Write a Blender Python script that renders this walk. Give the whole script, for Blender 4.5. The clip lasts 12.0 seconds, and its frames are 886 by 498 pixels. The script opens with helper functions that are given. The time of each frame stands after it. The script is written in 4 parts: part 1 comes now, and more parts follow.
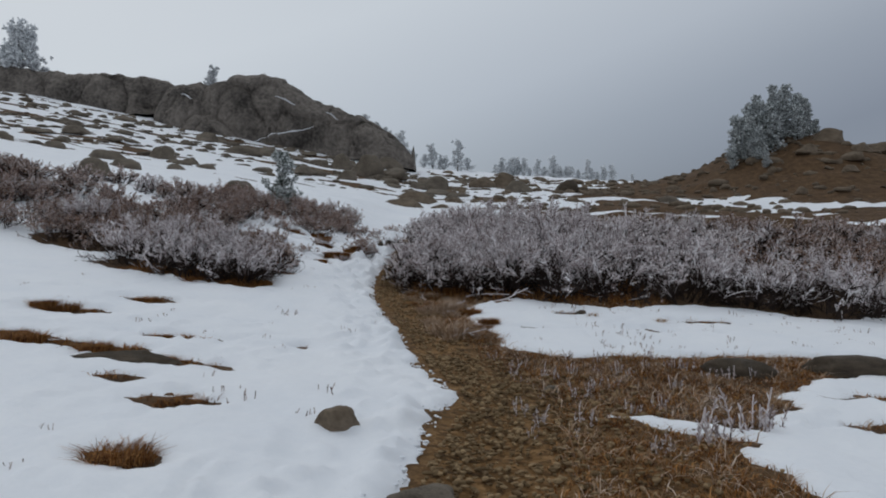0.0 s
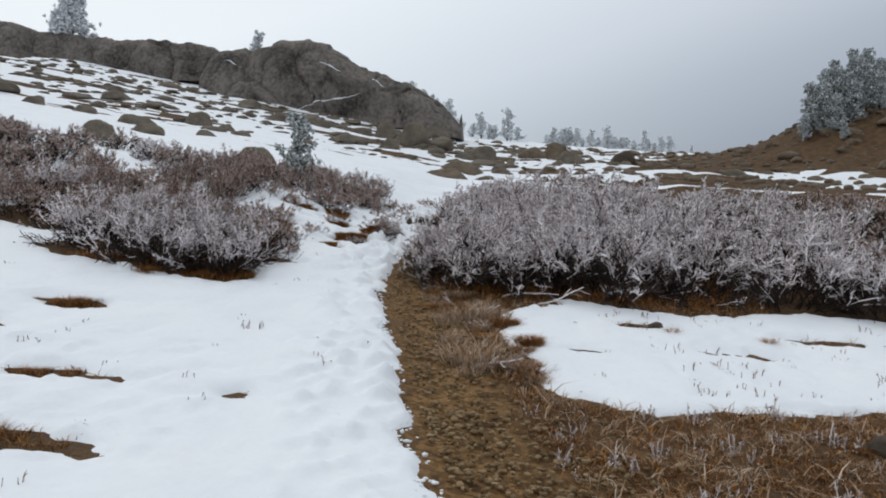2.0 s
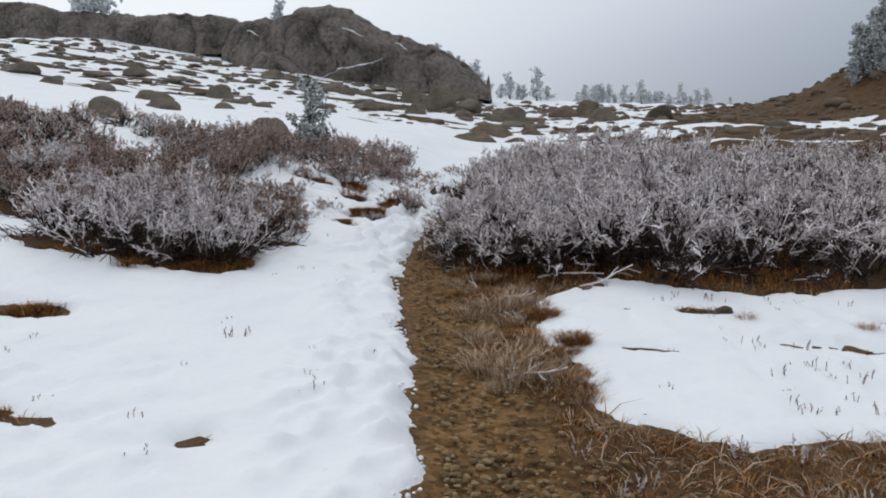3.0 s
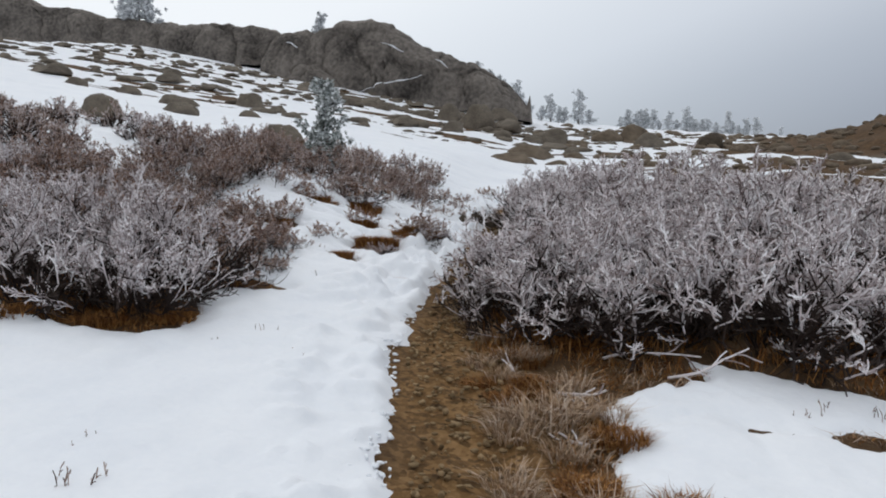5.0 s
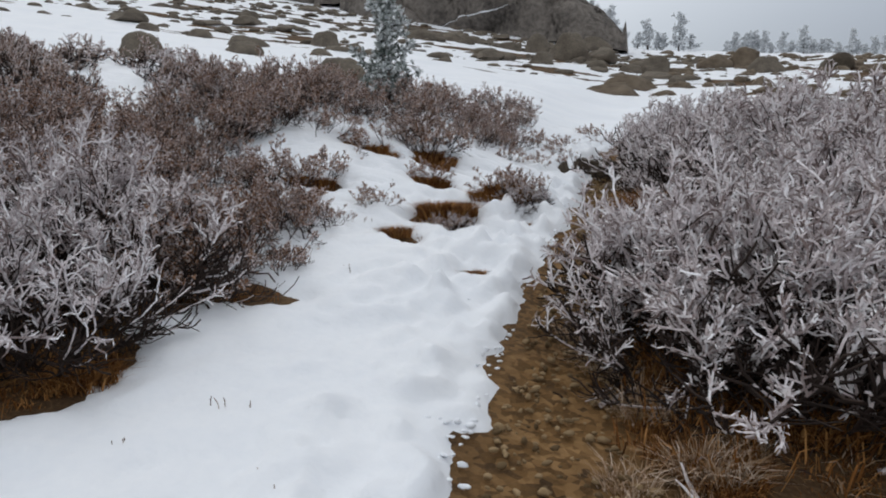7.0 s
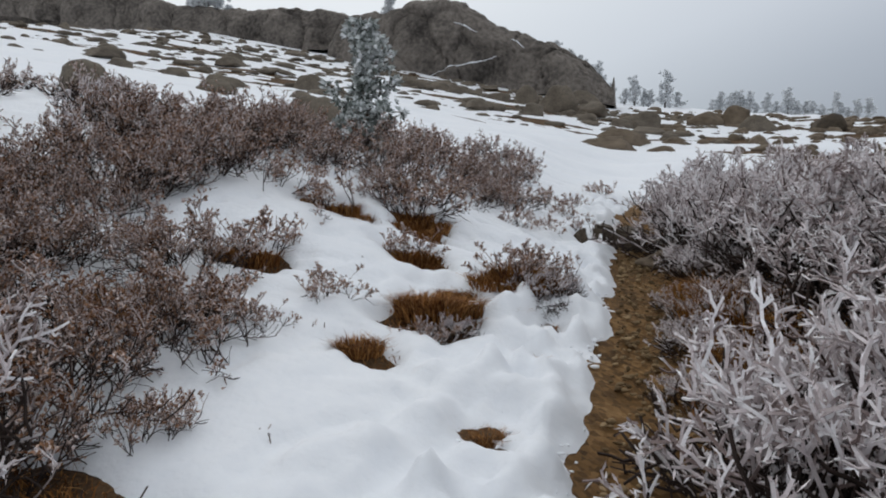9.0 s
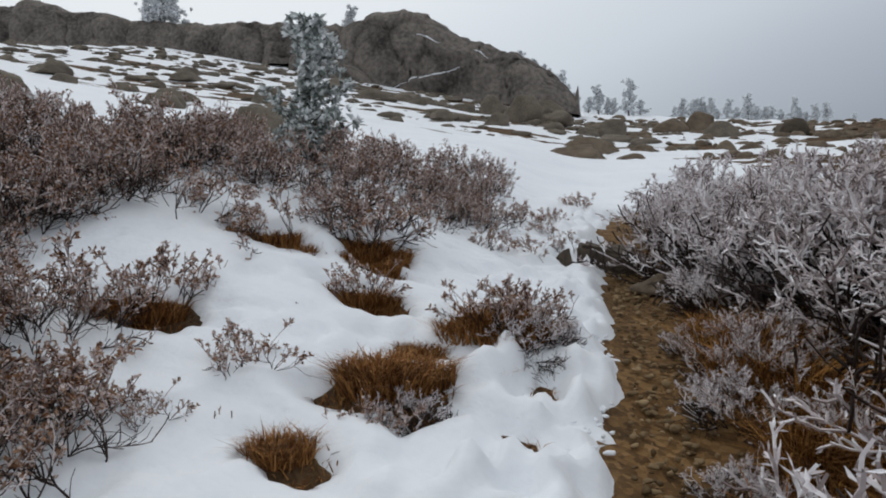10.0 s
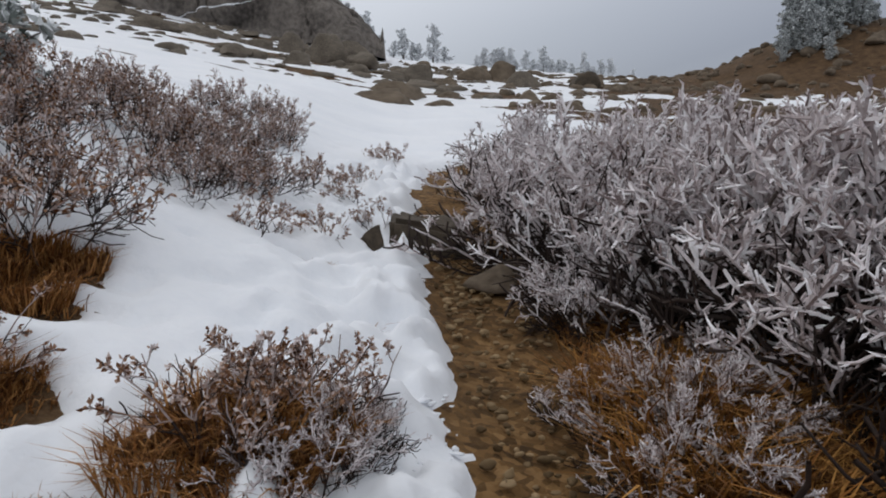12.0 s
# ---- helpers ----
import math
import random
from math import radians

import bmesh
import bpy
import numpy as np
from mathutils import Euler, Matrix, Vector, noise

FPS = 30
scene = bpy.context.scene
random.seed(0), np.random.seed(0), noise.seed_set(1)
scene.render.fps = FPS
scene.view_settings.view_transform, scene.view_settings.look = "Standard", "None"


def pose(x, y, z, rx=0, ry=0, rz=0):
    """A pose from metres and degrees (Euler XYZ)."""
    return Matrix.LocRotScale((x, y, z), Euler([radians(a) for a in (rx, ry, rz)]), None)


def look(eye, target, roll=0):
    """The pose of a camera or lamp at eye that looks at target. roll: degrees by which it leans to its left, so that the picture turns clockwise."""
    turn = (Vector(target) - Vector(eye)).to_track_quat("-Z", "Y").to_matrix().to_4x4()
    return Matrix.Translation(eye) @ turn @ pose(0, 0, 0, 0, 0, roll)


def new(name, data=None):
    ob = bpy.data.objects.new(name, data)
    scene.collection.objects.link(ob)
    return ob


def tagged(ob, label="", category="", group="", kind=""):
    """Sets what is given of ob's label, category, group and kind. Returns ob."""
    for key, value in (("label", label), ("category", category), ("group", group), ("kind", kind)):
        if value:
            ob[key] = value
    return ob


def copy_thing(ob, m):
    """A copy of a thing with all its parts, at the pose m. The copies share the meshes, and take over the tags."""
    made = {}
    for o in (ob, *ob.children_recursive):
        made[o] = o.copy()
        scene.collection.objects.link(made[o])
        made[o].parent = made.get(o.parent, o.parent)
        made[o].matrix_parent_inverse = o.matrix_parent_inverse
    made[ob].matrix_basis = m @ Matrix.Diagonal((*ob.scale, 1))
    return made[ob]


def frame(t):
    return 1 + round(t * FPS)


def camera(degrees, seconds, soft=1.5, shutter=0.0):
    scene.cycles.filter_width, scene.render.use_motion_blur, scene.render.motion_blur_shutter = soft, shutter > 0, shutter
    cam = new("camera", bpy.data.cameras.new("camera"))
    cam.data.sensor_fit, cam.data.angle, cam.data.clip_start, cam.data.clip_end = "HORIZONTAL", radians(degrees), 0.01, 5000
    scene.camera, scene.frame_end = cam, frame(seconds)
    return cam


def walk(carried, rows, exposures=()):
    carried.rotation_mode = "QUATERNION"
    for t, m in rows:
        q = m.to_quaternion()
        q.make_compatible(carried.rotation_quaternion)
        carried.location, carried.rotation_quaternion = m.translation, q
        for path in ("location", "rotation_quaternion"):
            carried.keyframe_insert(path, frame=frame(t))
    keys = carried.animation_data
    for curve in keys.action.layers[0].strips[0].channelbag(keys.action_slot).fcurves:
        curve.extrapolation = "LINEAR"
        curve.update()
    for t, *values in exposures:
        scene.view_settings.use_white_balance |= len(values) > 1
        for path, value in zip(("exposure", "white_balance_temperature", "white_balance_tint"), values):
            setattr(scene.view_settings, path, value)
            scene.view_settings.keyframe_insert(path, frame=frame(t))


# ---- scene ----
cam = camera(66.2, 12.0, soft=1.9)
METRES, EYE, TILT, LEAN, TURN = 12.5, 1.4, 0.0, 0.0, 0.0
ROWS = [
    (0.0, 0.0, 0.0, 0.0, -0.0, 0.0, 0.0),
    (0.5, 0.0047, 0.0447, 0.0035, 0.36, -3.22, -0.16),
    (1.0, 0.0093, 0.0887, 0.0075, -2.45, -4.0, -2.36),
    (1.5, 0.0182, 0.1365, 0.0114, 2.04, -3.27, -1.31),
    (2.0, 0.0171, 0.1843, 0.0136, 4.13, -2.47, -0.88),
    (2.5, 0.0178, 0.2291, 0.0176, 5.57, -3.87, 0.9),
    (4.5, 0.0115, 0.3955, 0.0225, 10.01, -6.92, -0.34),
    (5.0, 0.0014, 0.4421, 0.0261, 9.71, -3.75, -1.12),
    (5.5, -0.0058, 0.4905, 0.0286, 13.17, -2.43, 0.28),
    (6.0, -0.0193, 0.5382, 0.032, 11.55, -6.22, 0.98),
    (6.5, -0.0264, 0.5836, 0.0322, 16.97, -8.99, 1.1),
    (8.5, -0.0726, 0.7221, 0.0406, 15.61, -6.01, -1.82),
    (9.0, -0.0809, 0.7578, 0.0419, 15.66, -4.83, -1.17),
    (9.5, -0.0941, 0.7932, 0.047, 12.46, -5.94, -2.63),
    (10.0, -0.0974, 0.8332, 0.0467, 12.92, -3.8, 0.26),
    (10.5, -0.105, 0.8703, 0.0461, 8.09, -4.69, -2.1),
    (11.0, -0.1075, 0.9069, 0.0446, 4.34, -6.09, 0.27),
    (11.5, -0.1085, 0.94, 0.049, 4.08, -4.03, 0.63),
    (12.0, -0.1049, 0.974, 0.0526, -3.22, -8.27, -0.5),
]
EXPOSURES = [(0.0, -0.52, 6200, 7), (0.6, -0.25, 6220, 6), (1.2, -0.08, 6280, 6), (2.5, 0.0, 6360, 7), (5.0, 0.02, 6420, 8), (8.0, -0.08, 6420, 8), (10.5, -0.14, 6400, 7), (12.0, -0.1, 6450, 10)]
walk(cam, [(t, pose(0, 0, EYE, TILT, LEAN, TURN) @ pose(METRES * x, METRES * y, METRES * z, 90 + pitch, roll, yaw)) for t, x, y, z, yaw, pitch, roll in ROWS], EXPOSURES)

# ---- world and sun: thick overcast in thin mist ----
world = bpy.data.worlds.new("overcast")
scene.world = world
world.use_nodes = True
wt = world.node_tree
wt.nodes.clear()
wout = wt.nodes.new("ShaderNodeOutputWorld")
wbg = wt.nodes.new("ShaderNodeBackground")
wsky = wt.nodes.new("ShaderNodeTexSky")
wsky.sky_type = "NISHITA"
wsky.sun_disc = False
wsky.sun_elevation, wsky.sun_rotation = radians(38), radians(-35)
wco = wt.nodes.new("ShaderNodeTexCoord")
wsep = wt.nodes.new("ShaderNodeSeparateXYZ")
wt.links.new(wco.outputs["Generated"], wsep.inputs[0])
wadd = wt.nodes.new("ShaderNodeMath")
wadd.operation = "MULTIPLY_ADD"
wt.links.new(wsep.outputs["X"], wadd.inputs[0])
wadd.inputs[1].default_value = -0.32
wt.links.new(wsep.outputs["Z"], wadd.inputs[2])
wramp = wt.nodes.new("ShaderNodeValToRGB")
cr = wramp.color_ramp
cr.elements[0].position, cr.elements[0].color = 0.0, (0.29, 0.305, 0.36, 1)
cr.elements[1].position, cr.elements[1].color = 1.0, (0.74, 0.745, 0.765, 1)
for p, c in ((0.1, (0.42, 0.44, 0.49)), (0.2, (0.59, 0.61, 0.655)), (0.36, (0.76, 0.775, 0.80)), (0.6, (0.76, 0.77, 0.79))):
    e = cr.elements.new(p)
    e.color = (*c, 1)
wt.links.new(wadd.outputs[0], wramp.inputs[0])
wmix = wt.nodes.new("ShaderNodeMixRGB")
wmix.inputs[0].default_value = 0.015
wt.links.new(wramp.outputs[0], wmix.inputs[1])
wt.links.new(wsky.outputs[0], wmix.inputs[2])
wt.links.new(wmix.outputs[0], wbg.inputs[0])
wbg.inputs[1].default_value = 1.0
wt.links.new(wbg.outputs[0], wout.inputs[0])
sun = new("sun", bpy.data.lights.new("sun", "SUN"))
sun.data.energy, sun.data.angle, sun.data.color = 0.5, radians(35), (1.0, 0.97, 0.93)
sun.matrix_world = look((-6, 9, 12), (0, 0, 0))


# ---- small tools ----
def sm(a, b, v):
    t = np.clip((v - a) / (b - a), 0, 1)
    return t * t * (3 - 2 * t)


def lattice(ix, iy, seed):
    n = (ix.astype(np.int64) * 374761393 + iy.astype(np.int64) * 668265263 + seed * 974711) & 0xFFFFFFFF
    n = ((n ^ (n >> 13)) * 1274126177) & 0xFFFFFFFF
    return ((n ^ (n >> 16)) & 0xFFFF) / 65535.0


def vnoise(x, y, seed=0):
    """Smooth noise in the plane, -1 to 1."""
    ix, iy = np.floor(x), np.floor(y)
    fx, fy = x - ix, y - iy
    fx, fy = fx * fx * (3 - 2 * fx), fy * fy * (3 - 2 * fy)
    a, b = lattice(ix, iy, seed), lattice(ix + 1, iy, seed)
    c, d = lattice(ix, iy + 1, seed), lattice(ix + 1, iy + 1, seed)
    return 2 * (a + (b - a) * fx + (c - a) * fy + (a - b - c + d) * fx * fy) - 1


def fbm(x, y, octaves=4, seed=0):
    s, a, f = 0.0, 0.5, 1.0
    for i in range(octaves):
        s = s + a * vnoise(x * f, y * f, seed + 17 * i)
        a, f = a * 0.5, f * 2.03
    return s


def mesh_from(name, verts, faces, smooth=False):
    me = bpy.data.meshes.new(name)
    me.from_pydata(verts, [], faces)
    if smooth:
        me.polygons.foreach_set("use_smooth", [True] * len(me.polygons))
    me.update()
    return me


def part(name, me, material, parent, label=""):
    ob = new(name, me)
    if not me.materials:
        me.materials.append(material)
    ob.parent = parent
    if label:
        tagged(ob, label)
    return ob


def thing(name, label, category, group="", kind="", me=None, material=None):
    ob = new(name, me)
    if me is not None and material is not None and not me.materials:
        me.materials.append(material)
    return tagged(ob, label, category, group, kind)


# ---- materials ----
def material(name, dark, light, scale=4.0, fine=60.0, rough=0.9, bump=0.3, spread=0.35, random_by="", fine_mix=0.35, sub=0.0, rustle=None):
    """A rough natural surface: two colours mixed by a coarse and a fine noise, with relief."""
    m = bpy.data.materials.new(name)
    m.use_nodes = True
    nt = m.node_tree
    b = nt.nodes["Principled BSDF"]
    b.inputs["Roughness"].default_value = rough
    b.inputs["Specular IOR Level"].default_value = 0.25
    co = nt.nodes.new("ShaderNodeTexCoord")
    n1, n2 = nt.nodes.new("ShaderNodeTexNoise"), nt.nodes.new("ShaderNodeTexNoise")
    n1.inputs["Scale"].default_value, n1.inputs["Detail"].default_value = scale, 6
    n2.inputs["Scale"].default_value, n2.inputs["Detail"].default_value = fine, 4
    for n in (n1, n2):
        nt.links.new(co.outputs["Object"], n.inputs["Vector"])
    mx = nt.nodes.new("ShaderNodeMixRGB")
    mx.inputs[0].default_value = fine_mix
    nt.links.new(n1.outputs["Fac"], mx.inputs[1])
    nt.links.new(n2.outputs["Fac"], mx.inputs[2])
    fac = mx.outputs[0]
    if random_by:
        info = nt.nodes.new("ShaderNodeNewGeometry" if random_by == "island" else "ShaderNodeObjectInfo")
        m2 = nt.nodes.new("ShaderNodeMixRGB")
        m2.inputs[0].default_value = 0.5
        nt.links.new(fac, m2.inputs[1])
        nt.links.new(info.outputs["Random Per Island" if random_by == "island" else "Random"], m2.inputs[2])
        fac = m2.outputs[0]
    rp = nt.nodes.new("ShaderNodeValToRGB")
    rp.color_ramp.elements[0].position, rp.color_ramp.elements[0].color = 0.5 - spread / 2, (*dark, 1)
    rp.color_ramp.elements[1].position, rp.color_ramp.elements[1].color = 0.5 + spread / 2, (*light, 1)
    if rustle:
        e = rp.color_ramp.elements.new(0.5)
        e.color = (*rustle, 1)
    nt.links.new(fac, rp.inputs[0])
    nt.links.new(rp.outputs[0], b.inputs["Base Color"])
    if sub:
        b.inputs["Subsurface Weight"].default_value = sub
        b.inputs["Subsurface Radius"].default_value = (0.05, 0.06, 0.07)
    if bump:
        bp = nt.nodes.new("ShaderNodeBump")
        bp.inputs["Strength"].default_value, bp.inputs["Distance"].default_value = bump, 0.02
        nt.links.new(mx.outputs[0], bp.inputs["Height"])
        nt.links.new(bp.outputs[0], b.inputs["Normal"])
    return m


SNOW = material("snow", (0.78, 0.81, 0.86), (0.87, 0.885, 0.91), 1.2, 22, 0.75, 0.5, 0.5)
SNOW.node_tree.nodes["Bump"].inputs["Distance"].default_value = 0.035
STONE = material("granite", (0.07, 0.058, 0.046), (0.22, 0.185, 0.145), 1.3, 14, 0.9, 0.9, 0.4, fine_mix=0.45)
CLIFF = material("cliff_granite", (0.048, 0.042, 0.038), (0.235, 0.207, 0.182), 0.3, 2.8, 0.92, 1.0, 0.3, fine_mix=0.45)
CLIFF.node_tree.nodes["Bump"].inputs["Distance"].default_value = 0.5
WETSTONE = material("wet_stone", (0.035, 0.028, 0.021), (0.11, 0.085, 0.06), 3, 30, 0.8, 0.9, 0.4)
KNOLLROCK = material("lichened_rock", (0.08, 0.06, 0.042), (0.21, 0.165, 0.12), 0.5, 4, 0.92, 0.9, 0.4, fine_mix=0.45)
STEM = material("willow_bark", (0.012, 0.008, 0.007), (0.055, 0.036, 0.029), 8, 60, 0.8, 0.2, 0.5)
FROST = material("frosted_twig", (0.20, 0.15, 0.14), (0.92, 0.905, 0.92), 3.0, 45, 0.85, 0.3, 0.45, "island", rustle=(0.69, 0.625, 0.63))
FROST_RUST = material("frosted_rust_twig", (0.07, 0.034, 0.02), (0.74, 0.68, 0.67), 2.2, 40, 0.85, 0.2, 0.42, "island", rustle=(0.37, 0.275, 0.235))
DARK_TWIG = material("dark_red_twig", (0.035, 0.02, 0.016), (0.76, 0.70, 0.70), 2.2, 40, 0.8, 0.2, 0.5, "island", rustle=(0.30, 0.225, 0.20))
SEDGE = material("orange_sedge", (0.03, 0.011, 0.003), (0.50, 0.26, 0.07), 1.5, 30, 0.85, 0.1, 0.6, "island", rustle=(0.21, 0.082, 0.014))
LEAF = material("dead_willow_leaf", (0.12, 0.042, 0.014), (0.78, 0.71, 0.70), 2.0, 30, 0.85, 0.1, 0.45, "island", rustle=(0.38, 0.22, 0.13))
RUSTGRASS = material("rust_sedge", (0.03, 0.011, 0.004), (0.50, 0.26, 0.09), 1.5, 30, 0.85, 0.1, 0.6, "island", rustle=(0.21, 0.08, 0.017))
PALEGRASS = material("frosted_straw", (0.25, 0.15, 0.08), (0.62, 0.52, 0.44), 1.5, 30, 0.85, 0.1, 0.6, "island", rustle=(0.40, 0.28, 0.18))
BARK = material("pine_bark", (0.05, 0.04, 0.034), (0.16, 0.13, 0.11), 5, 50, 0.9, 0.5)
NEEDLE = material("rimed_needles", (0.10, 0.12, 0.105), (0.86, 0.88, 0.90), 2.0, 20, 0.85, 0.2, 0.5, "island", rustle=(0.44, 0.47, 0.46))
# for ridge conifers: rimed needles, base colour whitened further to imitate mist haze
FARNEEDLE = material("mist_paled_rimed_needles", (0.40, 0.42, 0.44), (0.90, 0.91, 0.93), 0.8, 8, 0.85, 0.2, 0.5, "island", rustle=(0.68, 0.70, 0.72))
KNOLLNEEDLE = material("lightly_rimed_needles", (0.16, 0.175, 0.17), (0.72, 0.745, 0.76), 0.8, 8, 0.85, 0.2, 0.5, "island", rustle=(0.40, 0.425, 0.43))


def ground_material():
    """Trodden tan grit along the trail, brown turf elsewhere, by the mesh's 'trail' attribute."""
    m = material("soil", (0.022, 0.012, 0.006), (0.17, 0.108, 0.056), 2.0, 55, 0.95, 0.9, 0.42, fine_mix=0.5, rustle=(0.085, 0.048, 0.022))
    nt = m.node_tree
    b = nt.nodes["Principled BSDF"]
    turf = b.inputs["Base Color"].links[0].from_socket
    co = nt.nodes.new("ShaderNodeTexCoord")
    vo = nt.nodes.new("ShaderNodeTexVoronoi")
    vo.inputs["Scale"].default_value = 30
    nz = nt.nodes.new("ShaderNodeTexNoise")
    nz.inputs["Scale"].default_value, nz.inputs["Detail"].default_value = 5, 8
    for n in (vo, nz):
        nt.links.new(co.outputs["Object"], n.inputs["Vector"])
    sp = nt.nodes.new("ShaderNodeSeparateColor")
    nt.links.new(vo.outputs["Color"], sp.inputs[0])
    mx = nt.nodes.new("ShaderNodeMixRGB")
    mx.inputs[0].default_value = 0.6
    nt.links.new(sp.outputs[0], mx.inputs[1])
    nt.links.new(nz.outputs["Fac"], mx.inputs[2])
    rp = nt.nodes.new("ShaderNodeValToRGB")
    rp.color_ramp.elements[0].position, rp.color_ramp.elements[0].color = 0.2, (0.035, 0.019, 0.007, 1)
    rp.color_ramp.elements[1].position, rp.color_ramp.elements[1].color = 0.85, (0.31, 0.183, 0.08, 1)
    e = rp.color_ramp.elements.new(0.5)
    e.color = (0.15, 0.08, 0.027, 1)
    nt.links.new(mx.outputs[0], rp.inputs[0])
    at = nt.nodes.new("ShaderNodeAttribute")
    at.attribute_name = "trail"
    fin = nt.nodes.new("ShaderNodeMixRGB")
    nt.links.new(at.outputs["Fac"], fin.inputs[0])
    nt.links.new(turf, fin.inputs[1])
    nt.links.new(rp.outputs[0], fin.inputs[2])
    nt.links.new(fin.outputs[0], b.inputs["Base Color"])
    return m


SOIL = ground_material()

# ---- the lie of the land ----
SPINE_Y = [-40, 0, 4, 6.6, 9, 10.4, 13, 15, 17, 20, 25, 42, 60, 80, 95, 115, 200, 700]
SPINE_Z = [-1.5, .15, .28, .33, .52, .68, 1.0, 1.25, 1.45, 1.8, 2.25, 4.2, 7.0, 10.3, 12.6, 12.9, -10, -60]


def path_x(y):
    return np.interp(y, [-5, 3, 5, 7, 9, 11, 13, 15, 17, 20], [.3, .45, .5, .3, .0, -.45, -.8, -1.05, -1.25, -1.2])


def trail_left(y):
    """The snow's edge along the trail."""
    return np.interp(y, [-5, 2.5, 3.2, 3.8, 5, 5.9, 8.15, 9.4, 10, 12, 14, 16, 18.7, 21], [-.4, -.3, -.22, -.12, .07, -.19, -.64, -.93, -1.08, -1.2, -1.17, -1.24, -1.26, -.9])


def height(x, y):
    """Smooth height of the land."""
    u = x - path_x(y)
    z = (np.interp(y - 1, SPINE_Y, SPINE_Z) + np.interp(y, SPINE_Y, SPINE_Z) + np.interp(y + 1, SPINE_Y, SPINE_Z)) / 3
    l, r = np.maximum(-u, 0), np.maximum(u, 0)
    left = np.interp(y, [0, 6, 12, 25, 40, 70, 100], [.06, .08, .13, .15, .17, .2, .2])
    z = z + left * l / (1 + np.maximum(l - 45, 0) / 30) + .55 * sm(.4, 3.2, l) * sm(11.5, 16, y) * (1 - sm(22, 40, y))
    right = np.interp(y, [0, 5, 9, 14, 30, 60, 95], [-.03, -.05, -.05, -.06, -.02, -.05, -.1])
    z = z + right * r / (1 + r / 60)
    d = ((x - 35.0) / 9.6) ** 2 + ((y - 66) / 13) ** 2
    return z + 5.5 * np.exp(-d ** 1.1) + 2.5 * sm(44, 70, x) * sm(35, 70, y) * (1 - sm(110, 150, y))


# bare places that melt through the snow: x, y, half widths
BARE = [(-1.52, 3.2, .12, .08), (-3.1, 5.68, .62, .13), (-3.6, 5.85, .4, .12), (-2.2, 5.3, .5, .1), (-1.68, 4.44, .11, .06), (-3.43, 7.95, .2, .1), (-4.0, 7.1, .34, .11), (-2.28, 4.7, .09, .05),
        (-3.2, 9.9, .7, .45), (-4.2, 10.2, .9, .6), (-3.4, 10.7, .6, .5), (-5.8, 11.6, 1.2, .7), (-2.2, 12.4, .1, .07), (-2.03, 12.95, .19, .12), (-1.72, 13.88, .24, .17), (-2.5, 13.95, .17, .08),
        (-2.75, 14.75, .3, .16), (-2.05, 13.5, .13, .08), (-2.1, 16.9, .14, .08), (-1.8, 15.8, .1, .07), (-3.2, 14.3, .25, .14), (-1.45, 14.9, .08, .06),
        (-1.45, 13.4, .07, .14), (-1.45, 12.9, .08, .07), (-1.42, 15.9, .07, .12), (-1.5, 16.6, .11, .14), (-1.3, 6.3, .05, .04), (-1.45, 11.9, .06, .05), (-3.3, 13.2, .3, .16), (-3.4, 12.3, .3, .2),
        (-2.05, 13.08, .2, .13), (-1.7, 13.78, .26, .16), (-2.24, 12.44, .09, .07), (-2.4, 13.87, .15, .09), (-2.6, 14.45, .16, .09), (-1.52, 12.0, .1, .07), (-2.62, 6.33, .3, .07), (-1.66, 4.29, .18, .08),
        (1.7, 9.4, .3, .05), (2.6, 8.6, .35, .05), (3.6, 9.3, .4, .06), (1.3, 8.3, .16, .04), (3.2, 4.6, .4, .09), (3.6, 5.5, .5, .08), (4.4, 7.2, .6, .1), (-2.7, 11.0, .3, .12)]
HUMMOCKS = [(-2.05, 13.08, .22, .10), (-1.7, 13.78, .27, .13), (-2.24, 12.44, .1, .05)]


